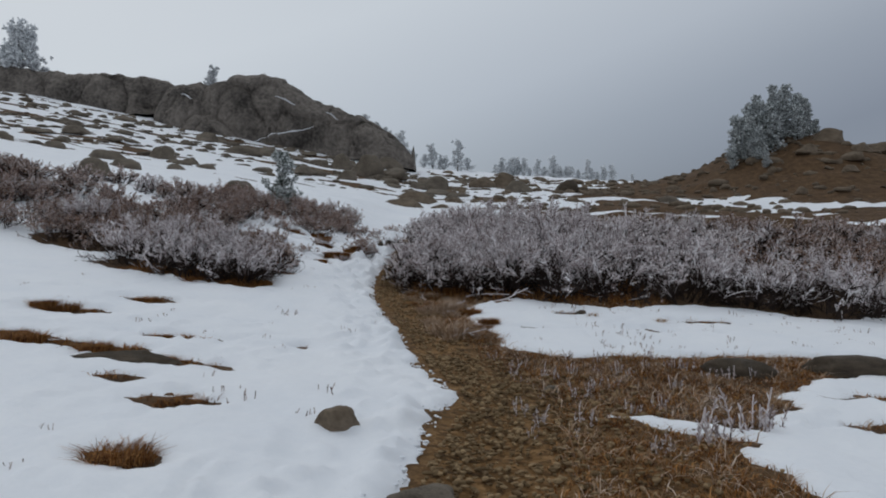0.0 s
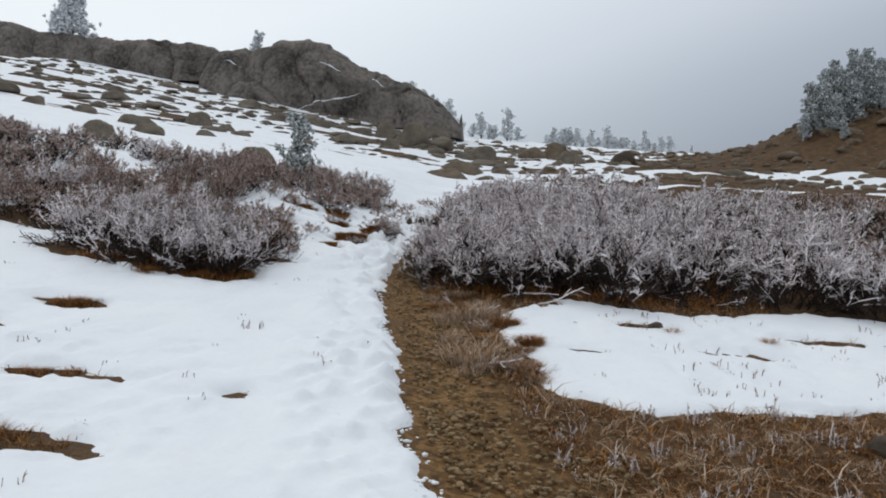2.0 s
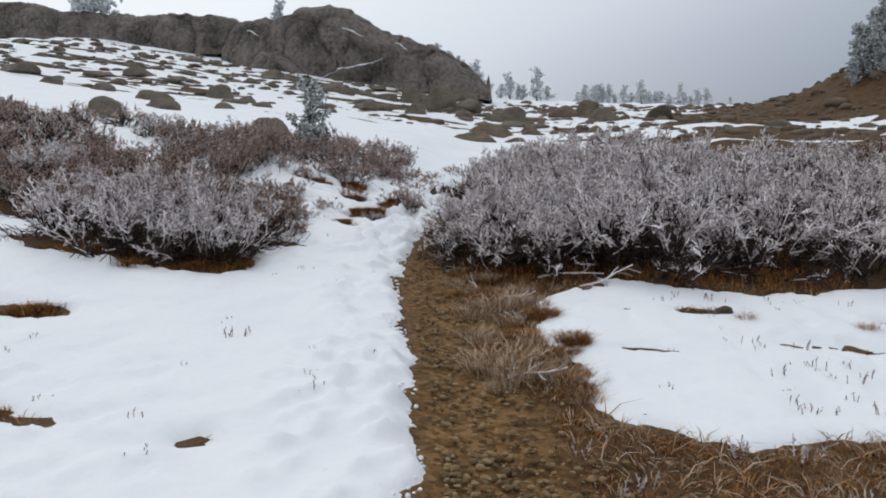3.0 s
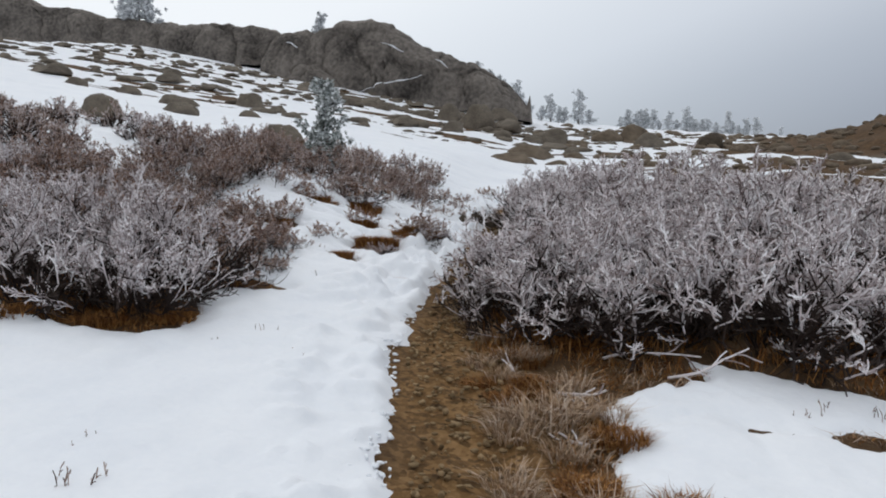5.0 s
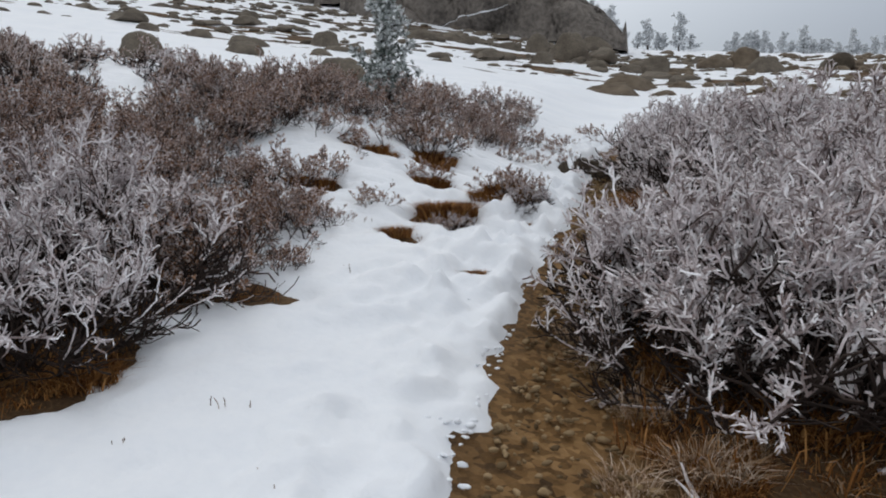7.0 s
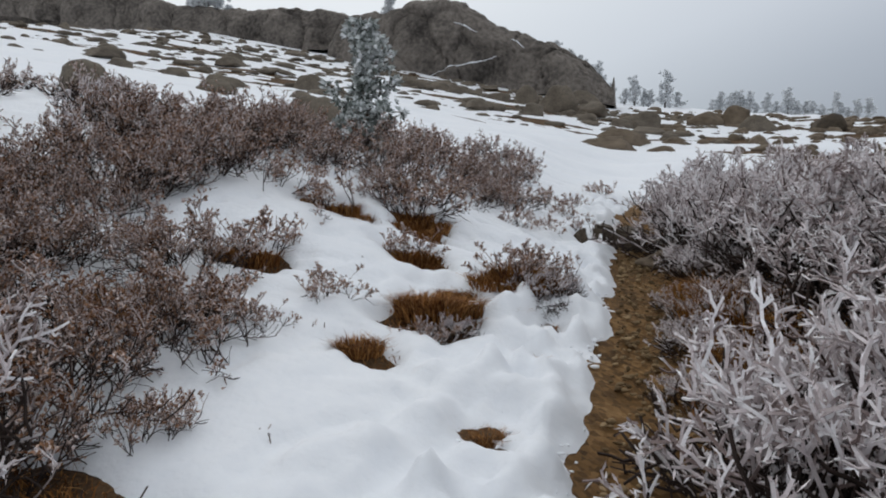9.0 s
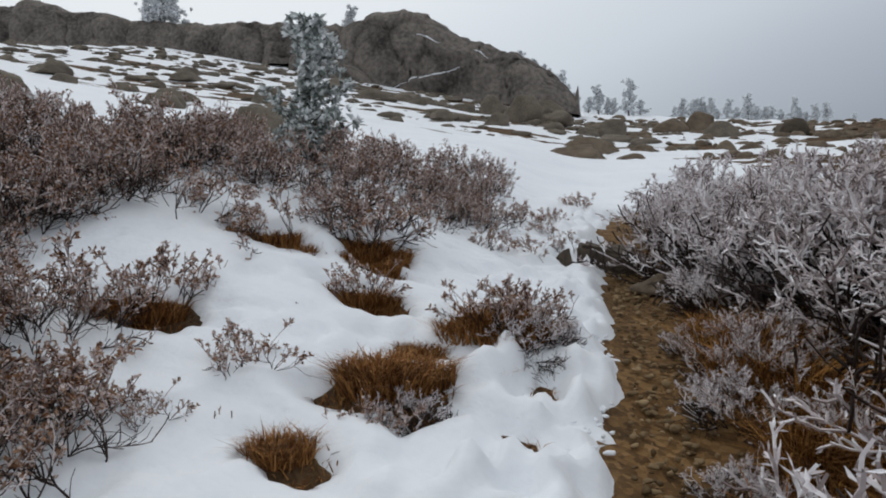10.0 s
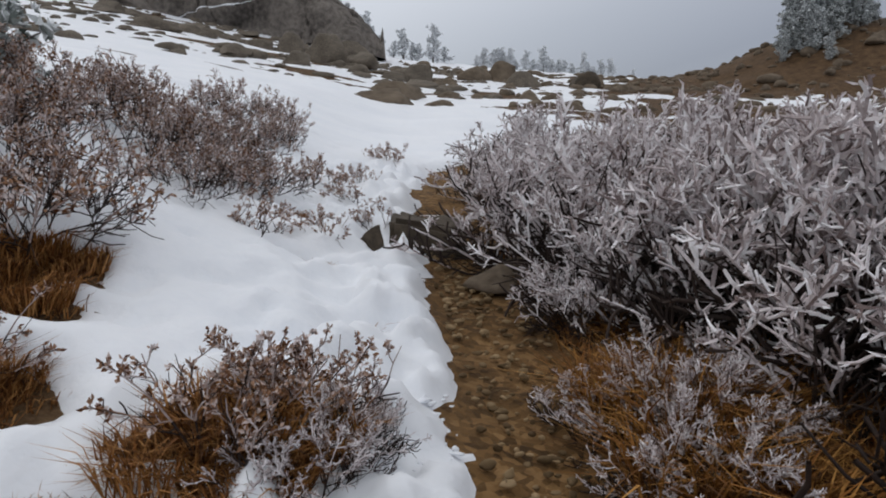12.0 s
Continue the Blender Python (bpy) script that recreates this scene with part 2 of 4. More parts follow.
def snow_cover(x, y):
    """Above 0: snow lies here; about a metre to the edge per unit."""
    m = trail_left(y) - x
    side_of = np.interp(y, [6.6, 6.95, 7.5, 7.9, 8.5, 9, 9.4, 9.8, 10.2], [1.5, .72, .64, .6, .36, .33, .24, .5, .95])
    foot_of = np.interp(x, [.5, .9, 1.3, 2.2, 3.5, 5, 8], [7.0, 6.95, 6.75, 6.95, 7.4, 7.55, 7.0])
    meadow = np.minimum(np.minimum(y - foot_of, x - side_of), 10.35 - y + .25 * np.sin(x * 1.9)) + .10 * fbm(x * 3.1, y * 3.1, 3, 51)
    lower = np.minimum(.8 * (x - 3.0 + .73 * (5.8 - y)), np.minimum(6.1 + .35 * (x - 3.0) - y, .7 * (x - 1.75)))
    tongue = .25 * (1 - np.hypot((x - 1.75 - .2 * (4.4 - y)) / .62, (y - 4.35 + .35 * (x - 1.7)) / .16))
    low2 = .22 * (1 - np.hypot((x - 2.5) / .45, (y - 3.5) / .25)) - .02
    m = np.maximum.reduce([m, meadow, lower + .22 * fbm(x * 1.9, y * 2.6, 3, 52) - .04, tongue, low2])
    thicket = .55 * fbm(x * .9, y * .9, 3, 5) - .1 - .4 * (y < 18)
    m = np.where((y > 10.3) & (x > trail_left(y) + .5), np.maximum(m, np.minimum(thicket, x - trail_left(y) - 1.3)), m)
    for bx, by, hx, hy in BARE:
        m = np.minimum(m, (np.hypot((x - bx) / hx, (y - by) / hy) - 1) * min(hx, hy))
    near = m + .10 * fbm(x * 2.2, y * 2.2, 4, 1) + .07 * fbm(x * 6.3, y * 6.3, 3, 6) + .06 * fbm(x * 11, y * 11, 2, 61) + .10 * fbm(x * 5.1, y * 3.7, 4, 16) * sm(.34, .04, np.abs(x - trail_left(y) + .05)) * (y < 21)
    # open slope: snow in drifts between low rock ribs, turf to the east
    streak = fbm((x + .45 * y) * .20, (y - .18 * x) * .75, 5, 9)
    patch = fbm(x * .13, y * .30, 4, 31)
    west = .46 - .30 * sm(30, 52, y) * (1 - .6 * sm(60, 68, y)) + 1.1 * streak
    east = -.24 + 1.6 * patch
    side = sm(-3, 5, x - .06 * (y - 20) + 2.5 * fbm(x * .2, y * .2, 3, 4) + np.where(y > 52, -.75 * (y - 55), 0))
    bowl = sm(.9, .15, np.hypot((x + 2.2) / 9, (y - 31) / 11))
    far = west * (1 - side) + east * side + .55 * bowl * (1 - side)
    far = np.where(y > 75, np.maximum(far, .5 * sm(75, 85, y) * (1 - sm(26, 40, x)) + streak * .5), far)
    far = far - 1.6 * np.exp(-(((x - 36) / 13) ** 2 + ((y - 64) / 15) ** 2) ** 2)
    k = sm(19, 24, y)
    return near * (1 - k) + far * k


def relief(x, y):
    """Height with small unevenness."""
    far = sm(16, 30, y)
    east = sm(0, 8, x - .05 * y)
    z = height(x, y) + .05 * fbm(x * .7, y * .7, 3, 2) + .018 * fbm(x * 4, y * 4, 3, 3) * (1 - far)
    z = z + far * (.25 * fbm(x * .3, y * .5, 4, 12) + east * .35 * fbm(x * .35, y * .35, 4, 13))
    for hx, hy, hr, hz in HUMMOCKS:
        z = z + hz * np.exp(-(((x - hx) ** 2 + (y - hy) ** 2) / hr ** 2) ** 1.5)
    u = x - trail_left(y) - .35
    z = z - .045 * np.exp(-(u / .38) ** 2) * (y < 22)
    rough = .5 + .5 * np.clip(1 - np.abs(u) / 1.2, 0, 1)
    return z + .011 * rough * fbm(x * 14, y * 14, 2, 8) * (y < 24)


def grid_axis(lo, hi, step, start, stop, grow):
    a = list(np.arange(lo, hi, step))
    s = step
    while a[-1] < stop:
        s *= grow
        a.append(a[-1] + s)
    s = step
    while a[0] > start:
        s *= grow
        a.insert(0, a[0] - s)
    return np.array(a)


GX = grid_axis(-4.2, 3.2, .036, -620, 620, 1.035)
GY = grid_axis(2.4, 17.4, .038, -300, 640, 1.02)
XX, YY = np.meshgrid(GX, GY)
ZZ = relief(XX, YY)
COVER = snow_cover(XX, YY)


def sheet(name, z, keep=None):
    ny, nx = XX.shape
    v = np.stack([XX.ravel(), YY.ravel(), z.ravel()], 1)
    i = (np.arange(ny - 1)[:, None] * nx + np.arange(nx - 1)[None, :]).ravel()
    f = np.stack([i, i + 1, i + nx + 1, i + nx], 1)
    if keep is not None:
        k = keep.ravel()
        f = f[k[f].any(1)]
        used = np.zeros(len(v), bool)
        used[f.ravel()] = True
        index = np.cumsum(used) - 1
        v, f = v[used], index[f]
    me = bpy.data.meshes.new(name)
    me.vertices.add(len(v))
    me.vertices.foreach_set("co", v.ravel())
    me.loops.add(f.size)
    me.loops.foreach_set("vertex_index", f.ravel().astype(np.int32))
    me.polygons.add(len(f))
    me.polygons.foreach_set("loop_start", np.arange(0, f.size, 4, dtype=np.int32))
    me.polygons.foreach_set("use_smooth", np.ones(len(f), bool))
    me.update()
    me.validate()
    return me


ground_mesh = sheet("ground", ZZ)
U = XX - trail_left(YY) - .36
TRAIL = np.exp(-(U / .42) ** 4) * (YY < 21)
TRAIL = np.clip(TRAIL + .9 * np.exp(-(((XX - .9) / .8) ** 2 + ((YY - 3.2) / 1.6) ** 2) ** 2) + .5 * fbm(XX * 1.5, YY * 1.5, 3, 21) * (np.abs(U) < 1.4) * (YY < 21), 0, 1)
att = ground_mesh.attributes.new("trail", "FLOAT", "POINT")
att.data.foreach_set("value", TRAIL.ravel().astype(np.float32))
ground = thing("ground", "brown gravelly trail soil and turf on a mountainside", "ground", kind="structure", me=ground_mesh, material=SOIL)

edge = np.sqrt(sm(-.05, .17, COVER))
lumps = .035 * fbm(XX * 6, YY * 6, 3, 41) * sm(.6, .05, COVER) + .03 * fbm(XX * 1.3, YY * 1.3, 3, 42) + .010 * fbm(XX * 9, YY * 9, 2, 44) - .03 * sm(.45, .6, vnoise(XX * 6.5, YY * 5.4, 45)) * (YY < 22)
FOOT = sm(.75, .2, np.abs(XX - trail_left(YY) + .3)) * (YY < 20)
lumps = lumps + FOOT * .05 * fbm(XX * 11, YY * 10, 2, 46) + FOOT * .085 * fbm(XX * 7.5, YY * 6, 2, 43) * (1 + .6 * (YY > 11))
depth = np.where(YY < 26, .08 + .05 * sm(11, 13, YY) * (YY < 21), .10)
snow_z = ZZ - .035 + edge * np.maximum(depth + lumps, .052 + .2 * np.maximum(lumps + .1, 0))
snow = thing("snow", "thin white snow cover with trodden lumpy edges", "snow", kind="structure", me=sheet("snow", snow_z, COVER > -.09), material=SNOW)


def ground_z(x, y):
    """The visible surface at a place."""
    x, y = np.array([float(x)]), np.array([float(y)])
    z, c = relief(x, y), snow_cover(x, y)
    return float((z - .035 + np.sqrt(sm(-.05, .17, c)) * .08 if c[0] > .03 else z)[0])


from mathutils.bvhtree import BVHTree


# ---- makers ----
def tubes(lines, sides=3):
    """Tapered tubes along polylines [(points, radius at start, radius at end), ...] as vertices and faces."""
    V, Fc = [], []
    for pts, r0, r1 in lines:
        n = len(pts)
        base = len(V)
        for i, p in enumerate(pts):
            d = (pts[min(i + 1, n - 1)] - pts[max(i - 1, 0)])
            d = d / (np.linalg.norm(d) + 1e-9)
            a = np.cross(d, (0.31, 0.89, 0.33) if abs(d[1]) < .8 else (1.0, 0.1, 0.2))
            a /= np.linalg.norm(a) + 1e-9
            b = np.cross(d, a)
            r = r0 + (r1 - r0) * i / (n - 1)
            for k in range(sides):
                w = 2 * math.pi * k / sides
                V.append(p + r * (math.cos(w) * a + math.sin(w) * b))
        for i in range(n - 1):
            for k in range(sides):
                q = base + i * sides
                Fc.append((q + k, q + (k + 1) % sides, q + sides + (k + 1) % sides, q + sides + k))
    return V, Fc


def grow(rng, start, way, length, segs, wander, lift=0.0):
    pts = [np.array(start, float)]
    d = np.array(way, float)
    d /= np.linalg.norm(d)
    for _ in range(segs):
        d = d + rng.normal(0, wander, 3) + np.array((0, 0, lift))
        d /= np.linalg.norm(d)
        pts.append(pts[-1] + d * length / segs)
    return pts


def side_way(rng, d, spread):
    s = rng.normal(0, 1, 3)
    s -= d * np.dot(s, d)
    s /= np.linalg.norm(s) + 1e-9
    w = d + s * spread
    return w / np.linalg.norm(w)


def leaf_faces(rng, V, Fc, p, d, length, width):
    """A folded narrow leaf: four triangles."""
    s = np.cross(d, rng.normal(0, 1, 3))
    s /= np.linalg.norm(s) + 1e-9
    up = np.cross(s, d)
    b = len(V)
    mid = p + d * length * .5
    V += [p, mid + s * width + up * width * .6, p + d * length, mid - s * width + up * width * .6, mid - up * width * .3]
    Fc += [(b, b + 4, b + 1), (b + 1, b + 4, b + 2), (b + 2, b + 4, b + 3), (b + 3, b + 4, b)]


def bush_parts(seed, radius, tall, stems, branches, twigs, leaves, thick=1.0, inner=.35, split=True, dark=7, broad=1.0, bare=.21):
    """A shrub's meshes: for each stem its dark wood and its rimed spray; split=False joins the stems into one."""
    rng = np.random.default_rng(seed)
    made = []
    wood, fine, LV, LF = [], [], [], []
    for i in range(stems):
        a = i * 2.399 + rng.normal(0, .35)
        q = math.sqrt((i + .5) / stems)
        start = (radius * inner * q * math.cos(a), radius * inner * q * math.sin(a), -.07)
        fan = math.radians(8 + 62 * q ** 1.3 + rng.normal(0, 7))
        reach = 1.0 / math.sqrt((math.sin(fan) / radius) ** 2 + (math.cos(fan) / tall) ** 2) * rng.uniform(.8, 1.06)
        if split:
            wood, fine, LV, LF = [], [], [], []
        forks = [grow(rng, start, (math.sin(fan) * math.cos(a), math.sin(fan) * math.sin(a), math.cos(fan)), reach, 6, .17, .05)]
        for _ in range(2):
            k = int(rng.integers(1, 3))
            d = forks[0][k + 1] - forks[0][k]
            forks.append(grow(rng, forks[0][k], side_way(rng, d / np.linalg.norm(d), .6), reach * rng.uniform(.5, .72), 6, .18, .07))
        for n, pts in enumerate(forks):
            r0 = (.010 if n == 0 else .007) * thick
            wood.append((pts[:4], r0, (r0 + .0045 * thick) / 2))
            fine.append((pts[3:], (r0 + .0055 * thick) / 2, .0045 * thick))
            for j in range(dark):
                t = rng.uniform(.06, .72)
                k = int(t * 6)
                p = pts[k] + (pts[k + 1] - pts[k]) * (t * 6 - k)
                d = (pts[k + 1] - pts[k]) / np.linalg.norm(pts[k + 1] - pts[k])
                wood.append((grow(rng, p, side_way(rng, d, rng.uniform(.5, 1.4)), tall * rng.uniform(.12, .34), 3, .25, .05), .0042 * thick, .0026 * thick))
            for j in range(branches):
                t = rng.uniform(.22, 1.0) ** .75
                k = min(int(t * 6), 5)
                p = pts[k] + (pts[k + 1] - pts[k]) * min(t * 6 - k, 1)
                d = (pts[k + 1] - pts[k]) / np.linalg.norm(pts[k + 1] - pts[k])
                b = grow(rng, p, side_way(rng, d, rng.uniform(.6, 1.5)), tall * rng.uniform(.1, .24), 3, .3, .14)
                rimed = rng.uniform() < .07 + .93 * min(max((p[2] / tall - bare) / .3, 0.0), 1.0)
                (fine if rimed else wood).append((b, .0062 * thick, .0048 * thick))
                for m in range(twigs):
                    s = rng.uniform(.2, 1.0)
                    o = min(int(s * 3), 2)
                    e = side_way(rng, (b[o + 1] - b[o]) / np.linalg.norm(b[o + 1] - b[o]), rng.uniform(.6, 1.5))
                    tw = grow(rng, b[o] + (b[o + 1] - b[o]) * min(s * 3 - o, 1), e, tall * rng.uniform(.035, .085), 2, .35, .15)
                    if rimed:
                        fine.append((tw, .0058 * thick, .0042 * thick))
                    for _ in range(leaves if rimed else 0):
                        h = tw[1] + (tw[2] - tw[1]) * rng.uniform(-.6, 1)
                        leaf_faces(rng, LV, LF, h, side_way(rng, e, .9), rng.uniform(.025, .05) * (.6 + .4 * thick), broad * rng.uniform(.005, .010) * (.6 + .4 * thick))
        if split or i == stems - 1:
            v, f = tubes(wood, 4)
            w = mesh_from("stem", v, f, True)
            v, f = tubes(fine, 3)
            n = len(v)
            s = mesh_from("twig_spray", list(v) + LV, f + [tuple(c + n for c in q3) for q3 in LF])
            s.polygons.foreach_set("material_index", [0] * len(f) + [1] * len(LF))
            made.append((w, s))
    return made


def make_bush(name, label, parts, twig_material, leaf_material, group):
    top = thing(name, label, "shrub", group)
    for w, s in parts:
        stem = part("stem", w, STEM, top)
        s = s.copy()
        s.materials.append(twig_material)
        s.materials.append(leaf_material)
        part("twig_spray", s, twig_material, stem, "fine twigs coated in white rime")
    return top


def rock_mesh(name, seed, size, cuts=9, level=3, rough=.05, flat=.75):
    """A weathered boulder: a ball cut by planes and pitted, its base flattened."""
    rng = np.random.default_rng(seed)
    bm = bmesh.new()
    bmesh.ops.create_icosphere(bm, subdivisions=level, radius=1)
    co = np.array([v.co for v in bm.verts])
    for _ in range(cuts):
        n = rng.normal(0, 1, 3)
        n[2] = abs(n[2]) * .8
        n /= np.linalg.norm(n)
        h = rng.uniform(.55, .85)
        d = co @ n - h
        co = co - np.maximum(d, 0)[:, None] * n * rng.uniform(.75, 1.0)
    for v, c in zip(bm.verts, co):
        p = Vector(c)
        s = 1 + rough * 2 * noise.fractal(p * 1.7 + Vector((seed * 3.1, 0, 0)), 1.0, 2.0, 4) + rough * noise.fractal(p * 6 + Vector((0, seed, 0)), .8, 2.0, 3)
        q = p * s
        if q.z < -.35:
            q.z = -.35 + (q.z + .35) * .3
        v.co = Vector((q.x * size[0], q.y * size[1], q.z * size[2]))
    for f in bm.faces:
        f.smooth = True
    me = bpy.data.meshes.new(name)
    bm.to_mesh(me)
    bm.free()
    return me


def blades_mesh(name, seed, spots, count, tall, spread, width, droop=.6):
    """Bent grass blades; spots: (x, y, z, scale)."""
    rng = np.random.default_rng(seed)
    V, Fc = [], []
    for x, y, z, k in spots:
        for _ in range(count):
            a, q = rng.uniform(0, 2 * math.pi), math.sqrt(rng.uniform(0, 1)) * spread * k
            p = np.array((x + q * math.cos(a), y + q * math.sin(a), z - .01))
            h = tall * k * rng.uniform(.5, 1.1)
            b = a + rng.normal(0, 1.3)
            out = np.array((math.cos(b), math.sin(b), 0)) * h * rng.uniform(.15, droop)
            side = np.array((-math.sin(b + rng.normal(0, .9)), math.cos(b), 0)) * width * rng.uniform(.6, 1.2)
            p1 = p + out * .4 + np.array((0, 0, h * .6))
            p2 = p + out * 1.15 + np.array((0, 0, h * rng.uniform(.65, .95)))
            n = len(V)
            V += [p - side, p + side, p1 + side * .8, p1 - side * .8, p2]
            Fc += [(n, n + 1, n + 2, n + 3), (n + 3, n + 2, n + 4)]
    return mesh_from(name, V, Fc)


def stalks_mesh(name, seed, n, tall, spread, r, spurs=3):
    rng = np.random.default_rng(seed)
    lines = []
    for _ in range(n):
        a = rng.uniform(0, 2 * math.pi)
        p = (rng.normal(0, spread), rng.normal(0, spread), -.02)
        pts = grow(rng, p, (.18 * math.cos(a), .18 * math.sin(a), 1), tall * rng.uniform(.5, 1.1), 4, .1)
        lines.append((pts, r, r * .9))
        for _ in range(spurs):
            k = int(rng.integers(1, 4))
            d = pts[k + 1] - pts[k]
            lines.append((grow(rng, pts[k], side_way(rng, d / np.linalg.norm(d), .7), tall * .14, 2, .2), r * .9, r * .7))
    v, f = tubes(lines, 4)
    return mesh_from(name, v, f, True)


def make_conifer(name, label, seed, tall, width, clumps, needle, group="", bare=.08, ragged=.3, clump=.09):
    """A rimed pine: trunk, limbs and a crown of many small needle tufts."""
    rng = np.random.default_rng(seed)
    top = thing(name, label, "tree", group)
    trunk = grow(rng, (0, 0, -.1), (rng.normal(0, .04), rng.normal(0, .04), 1), tall * .97 + .1, 8, .03)
    v, f = tubes([(trunk, tall * .028, tall * .006)], 7)
    part("trunk", mesh_from("trunk", v, f, True), BARK, top)
    limbs, V, Fc = [], [], []
    nl = max(16, int(clumps / 9))
    for i in range(nl):
        t = bare + (1 - bare) * (i + rng.uniform(0, 1)) / nl
        k = min(int(t * 8), 7)
        p = trunk[k] + (trunk[k + 1] - trunk[k]) * (t * 8 - k)
        a = i * 2.4 + rng.normal(0, .5)
        reach = width * (.18 + .82 * (1 - t) ** .8) * rng.uniform(1 - ragged * 1.6, 1 + ragged * .5)
        reach *= min(1, .55 + t * 3)
        lim = grow(rng, p, (math.cos(a), math.sin(a), rng.uniform(-.05, .45)), reach, 4, .12, .09)
        limbs.append((lim, tall * .007, tall * .002))
        m = max(3, int(clumps / nl * (.5 + reach / width)))
        for j in range(m):
            s = rng.uniform(.25, 1.02)
            kk = min(int(s * 4), 3)
            c = lim[kk] + (lim[kk + 1] - lim[kk]) * (s * 4 - kk) + rng.normal(0, clump * .55, 3) * np.array((1, 1, .7))
            size = clump * rng.uniform(.6, 1.25)
            # a tuft: a little burst of tapering spikes
            for _ in range(7):
                d = rng.normal(0, 1, 3) + np.array((0, 0, .35)) + .5 * np.array((math.cos(a), math.sin(a), 0))
                d /= np.linalg.norm(d)
                s1 = np.cross(d, rng.normal(0, 1, 3))
                s1 /= np.linalg.norm(s1) + 1e-9
                s2 = np.cross(d, s1)
                b = len(V)
                w = size * .26
                mid = c + d * size * .35
                V += [c - d * size * .1, mid + s1 * w, mid - s1 * w * .5 + s2 * w * .87, mid - s1 * w * .5 - s2 * w * .87, c + d * size]
                Fc += [(b, b + 1, b + 2), (b, b + 2, b + 3), (b, b + 3, b + 1), (b + 4, b + 2, b + 1), (b + 4, b + 3, b + 2), (b + 4, b + 1, b + 3)]
    v, f = tubes(limbs, 4)
    part("branchwork", mesh_from("branchwork", v, f, True), BARK, top)
    part("crown", mesh_from("crown", V, Fc), needle, top, "pale needle tufts coated in rime")
    return top


def put(ob, x, y, turn=0.0, size=1.0, dz=0.0, tilt=0.0):
    ob.matrix_basis = pose(x, y, ground_z(x, y) + dz, tilt, 0, turn) @ Matrix.Scale(size, 4)
    return ob


def repeat(ob, x, y, turn=0.0, size=1.0, dz=0.0, tilt=0.0):
    c = copy_thing(ob, Matrix())
    return put(c, x, y, turn, size, dz, tilt)


rnd = random.Random(4)
GRIT = material("tan_grit", (0.07, 0.042, 0.018), (0.36, 0.255, 0.14), 3, 40, 0.9, 0.3, 0.6, "island")

# ---- the crag on the skyline ----
def rock_wall_mesh(name, seed, xs, tops, feet, y0, deep, step=.22, seam=None, cell=.30):
    """A long weathered rock mass: an upright jointed face that rounds over into its crown and falls off behind."""
    n = int((xs[-1] - xs[0]) / step)
    m = 40
    X = np.linspace(xs[0], xs[-1], n)
    T = np.interp(X, xs, tops)
    T = (np.roll(T, 2) + np.roll(T, -2) + 2 * T) / 4
    T[0], T[-1] = feet[0] + .05, feet[-1] + .05
    B = np.interp(X, xs, feet)
    ends = np.clip(np.minimum(X - xs[0], xs[-1] - X) / 2.5, 0, 1) ** .5
    V = []
    o = Vector((seed * 7.3, 0, 0))
    for i in range(n):
        bulge = 1.1 * noise.fractal(Vector((X[i] * .16, seed, 0)), 1.0, 2.0, 4)
        for j in range(m):
            s = j / (m - 1) * 1.5
            a = min(s, 1.0) * math.pi / 2
            z = B[i] + (T[i] - B[i]) * math.sin(a) ** .8
            y = y0 + deep * (1 - math.cos(a) ** .75) + (1 - ends[i]) * deep * .5 + bulge
            if s > 1:
                y += (s - 1) * 2 * deep
                z -= (s - 1) ** 1.5 * 3 * (T[i] - B[i])
            p = Vector((X[i], y, z))
            w = p + .9 * noise.noise_vector(p * .3 + o)
            c1 = noise.voronoi(Vector((w.x * cell, w.y * .15, w.z * cell * .62)) + o)
            c2 = noise.voronoi(Vector((w.x * .95, w.y * .4, w.z * .55)) + o)[0]
            block = noise.noise(c1[1][0] * 3.7 + o)
            crack = max(0.0, 1 - (c1[0][1] - c1[0][0]) / .07)
            crack2 = max(0.0, 1 - (c2[1] - c2[0]) / .06)
            out = .95 * block - .6 * crack - .22 * crack2 + .45 * noise.fractal(p * .5 + o, .9, 2.0, 5)
            up = .3 * block + .34 * noise.fractal(p * .6 + o, 1.0, 2.0, 4) - .2 * crack
            if seam:
                g = seam[1] + (seam[3] - seam[1]) * (X[i] - seam[0]) / (seam[2] - seam[0])
                if seam[0] - 1 < X[i] < seam[2] + 1 and z < g:
                    out += .45 - 1.1 * min((g - z) / 1.6, 1.0)
            q = math.cos(a) if s < 1 else 0
            out *= .2 + .8 * ends[i]
            V.append((X[i], y - out * (.25 + .75 * q), z + up * (1 - .6 * q)))
    Fc = [(i * m + j, (i + 1) * m + j, (i + 1) * m + j + 1, i * m + j + 1) for i in range(n - 1) for j in range(m - 1)]
    return mesh_from(name, V, Fc, True)


def crag(seed, xs, tops, feet, y0, deep, label, seam=None, cell=.30):
    return thing("crag", label, "rock outcrop", "crags on the ridge", me=rock_wall_mesh("crag", seed, xs, tops, feet, y0, deep, .22, seam, cell), material=CLIFF)


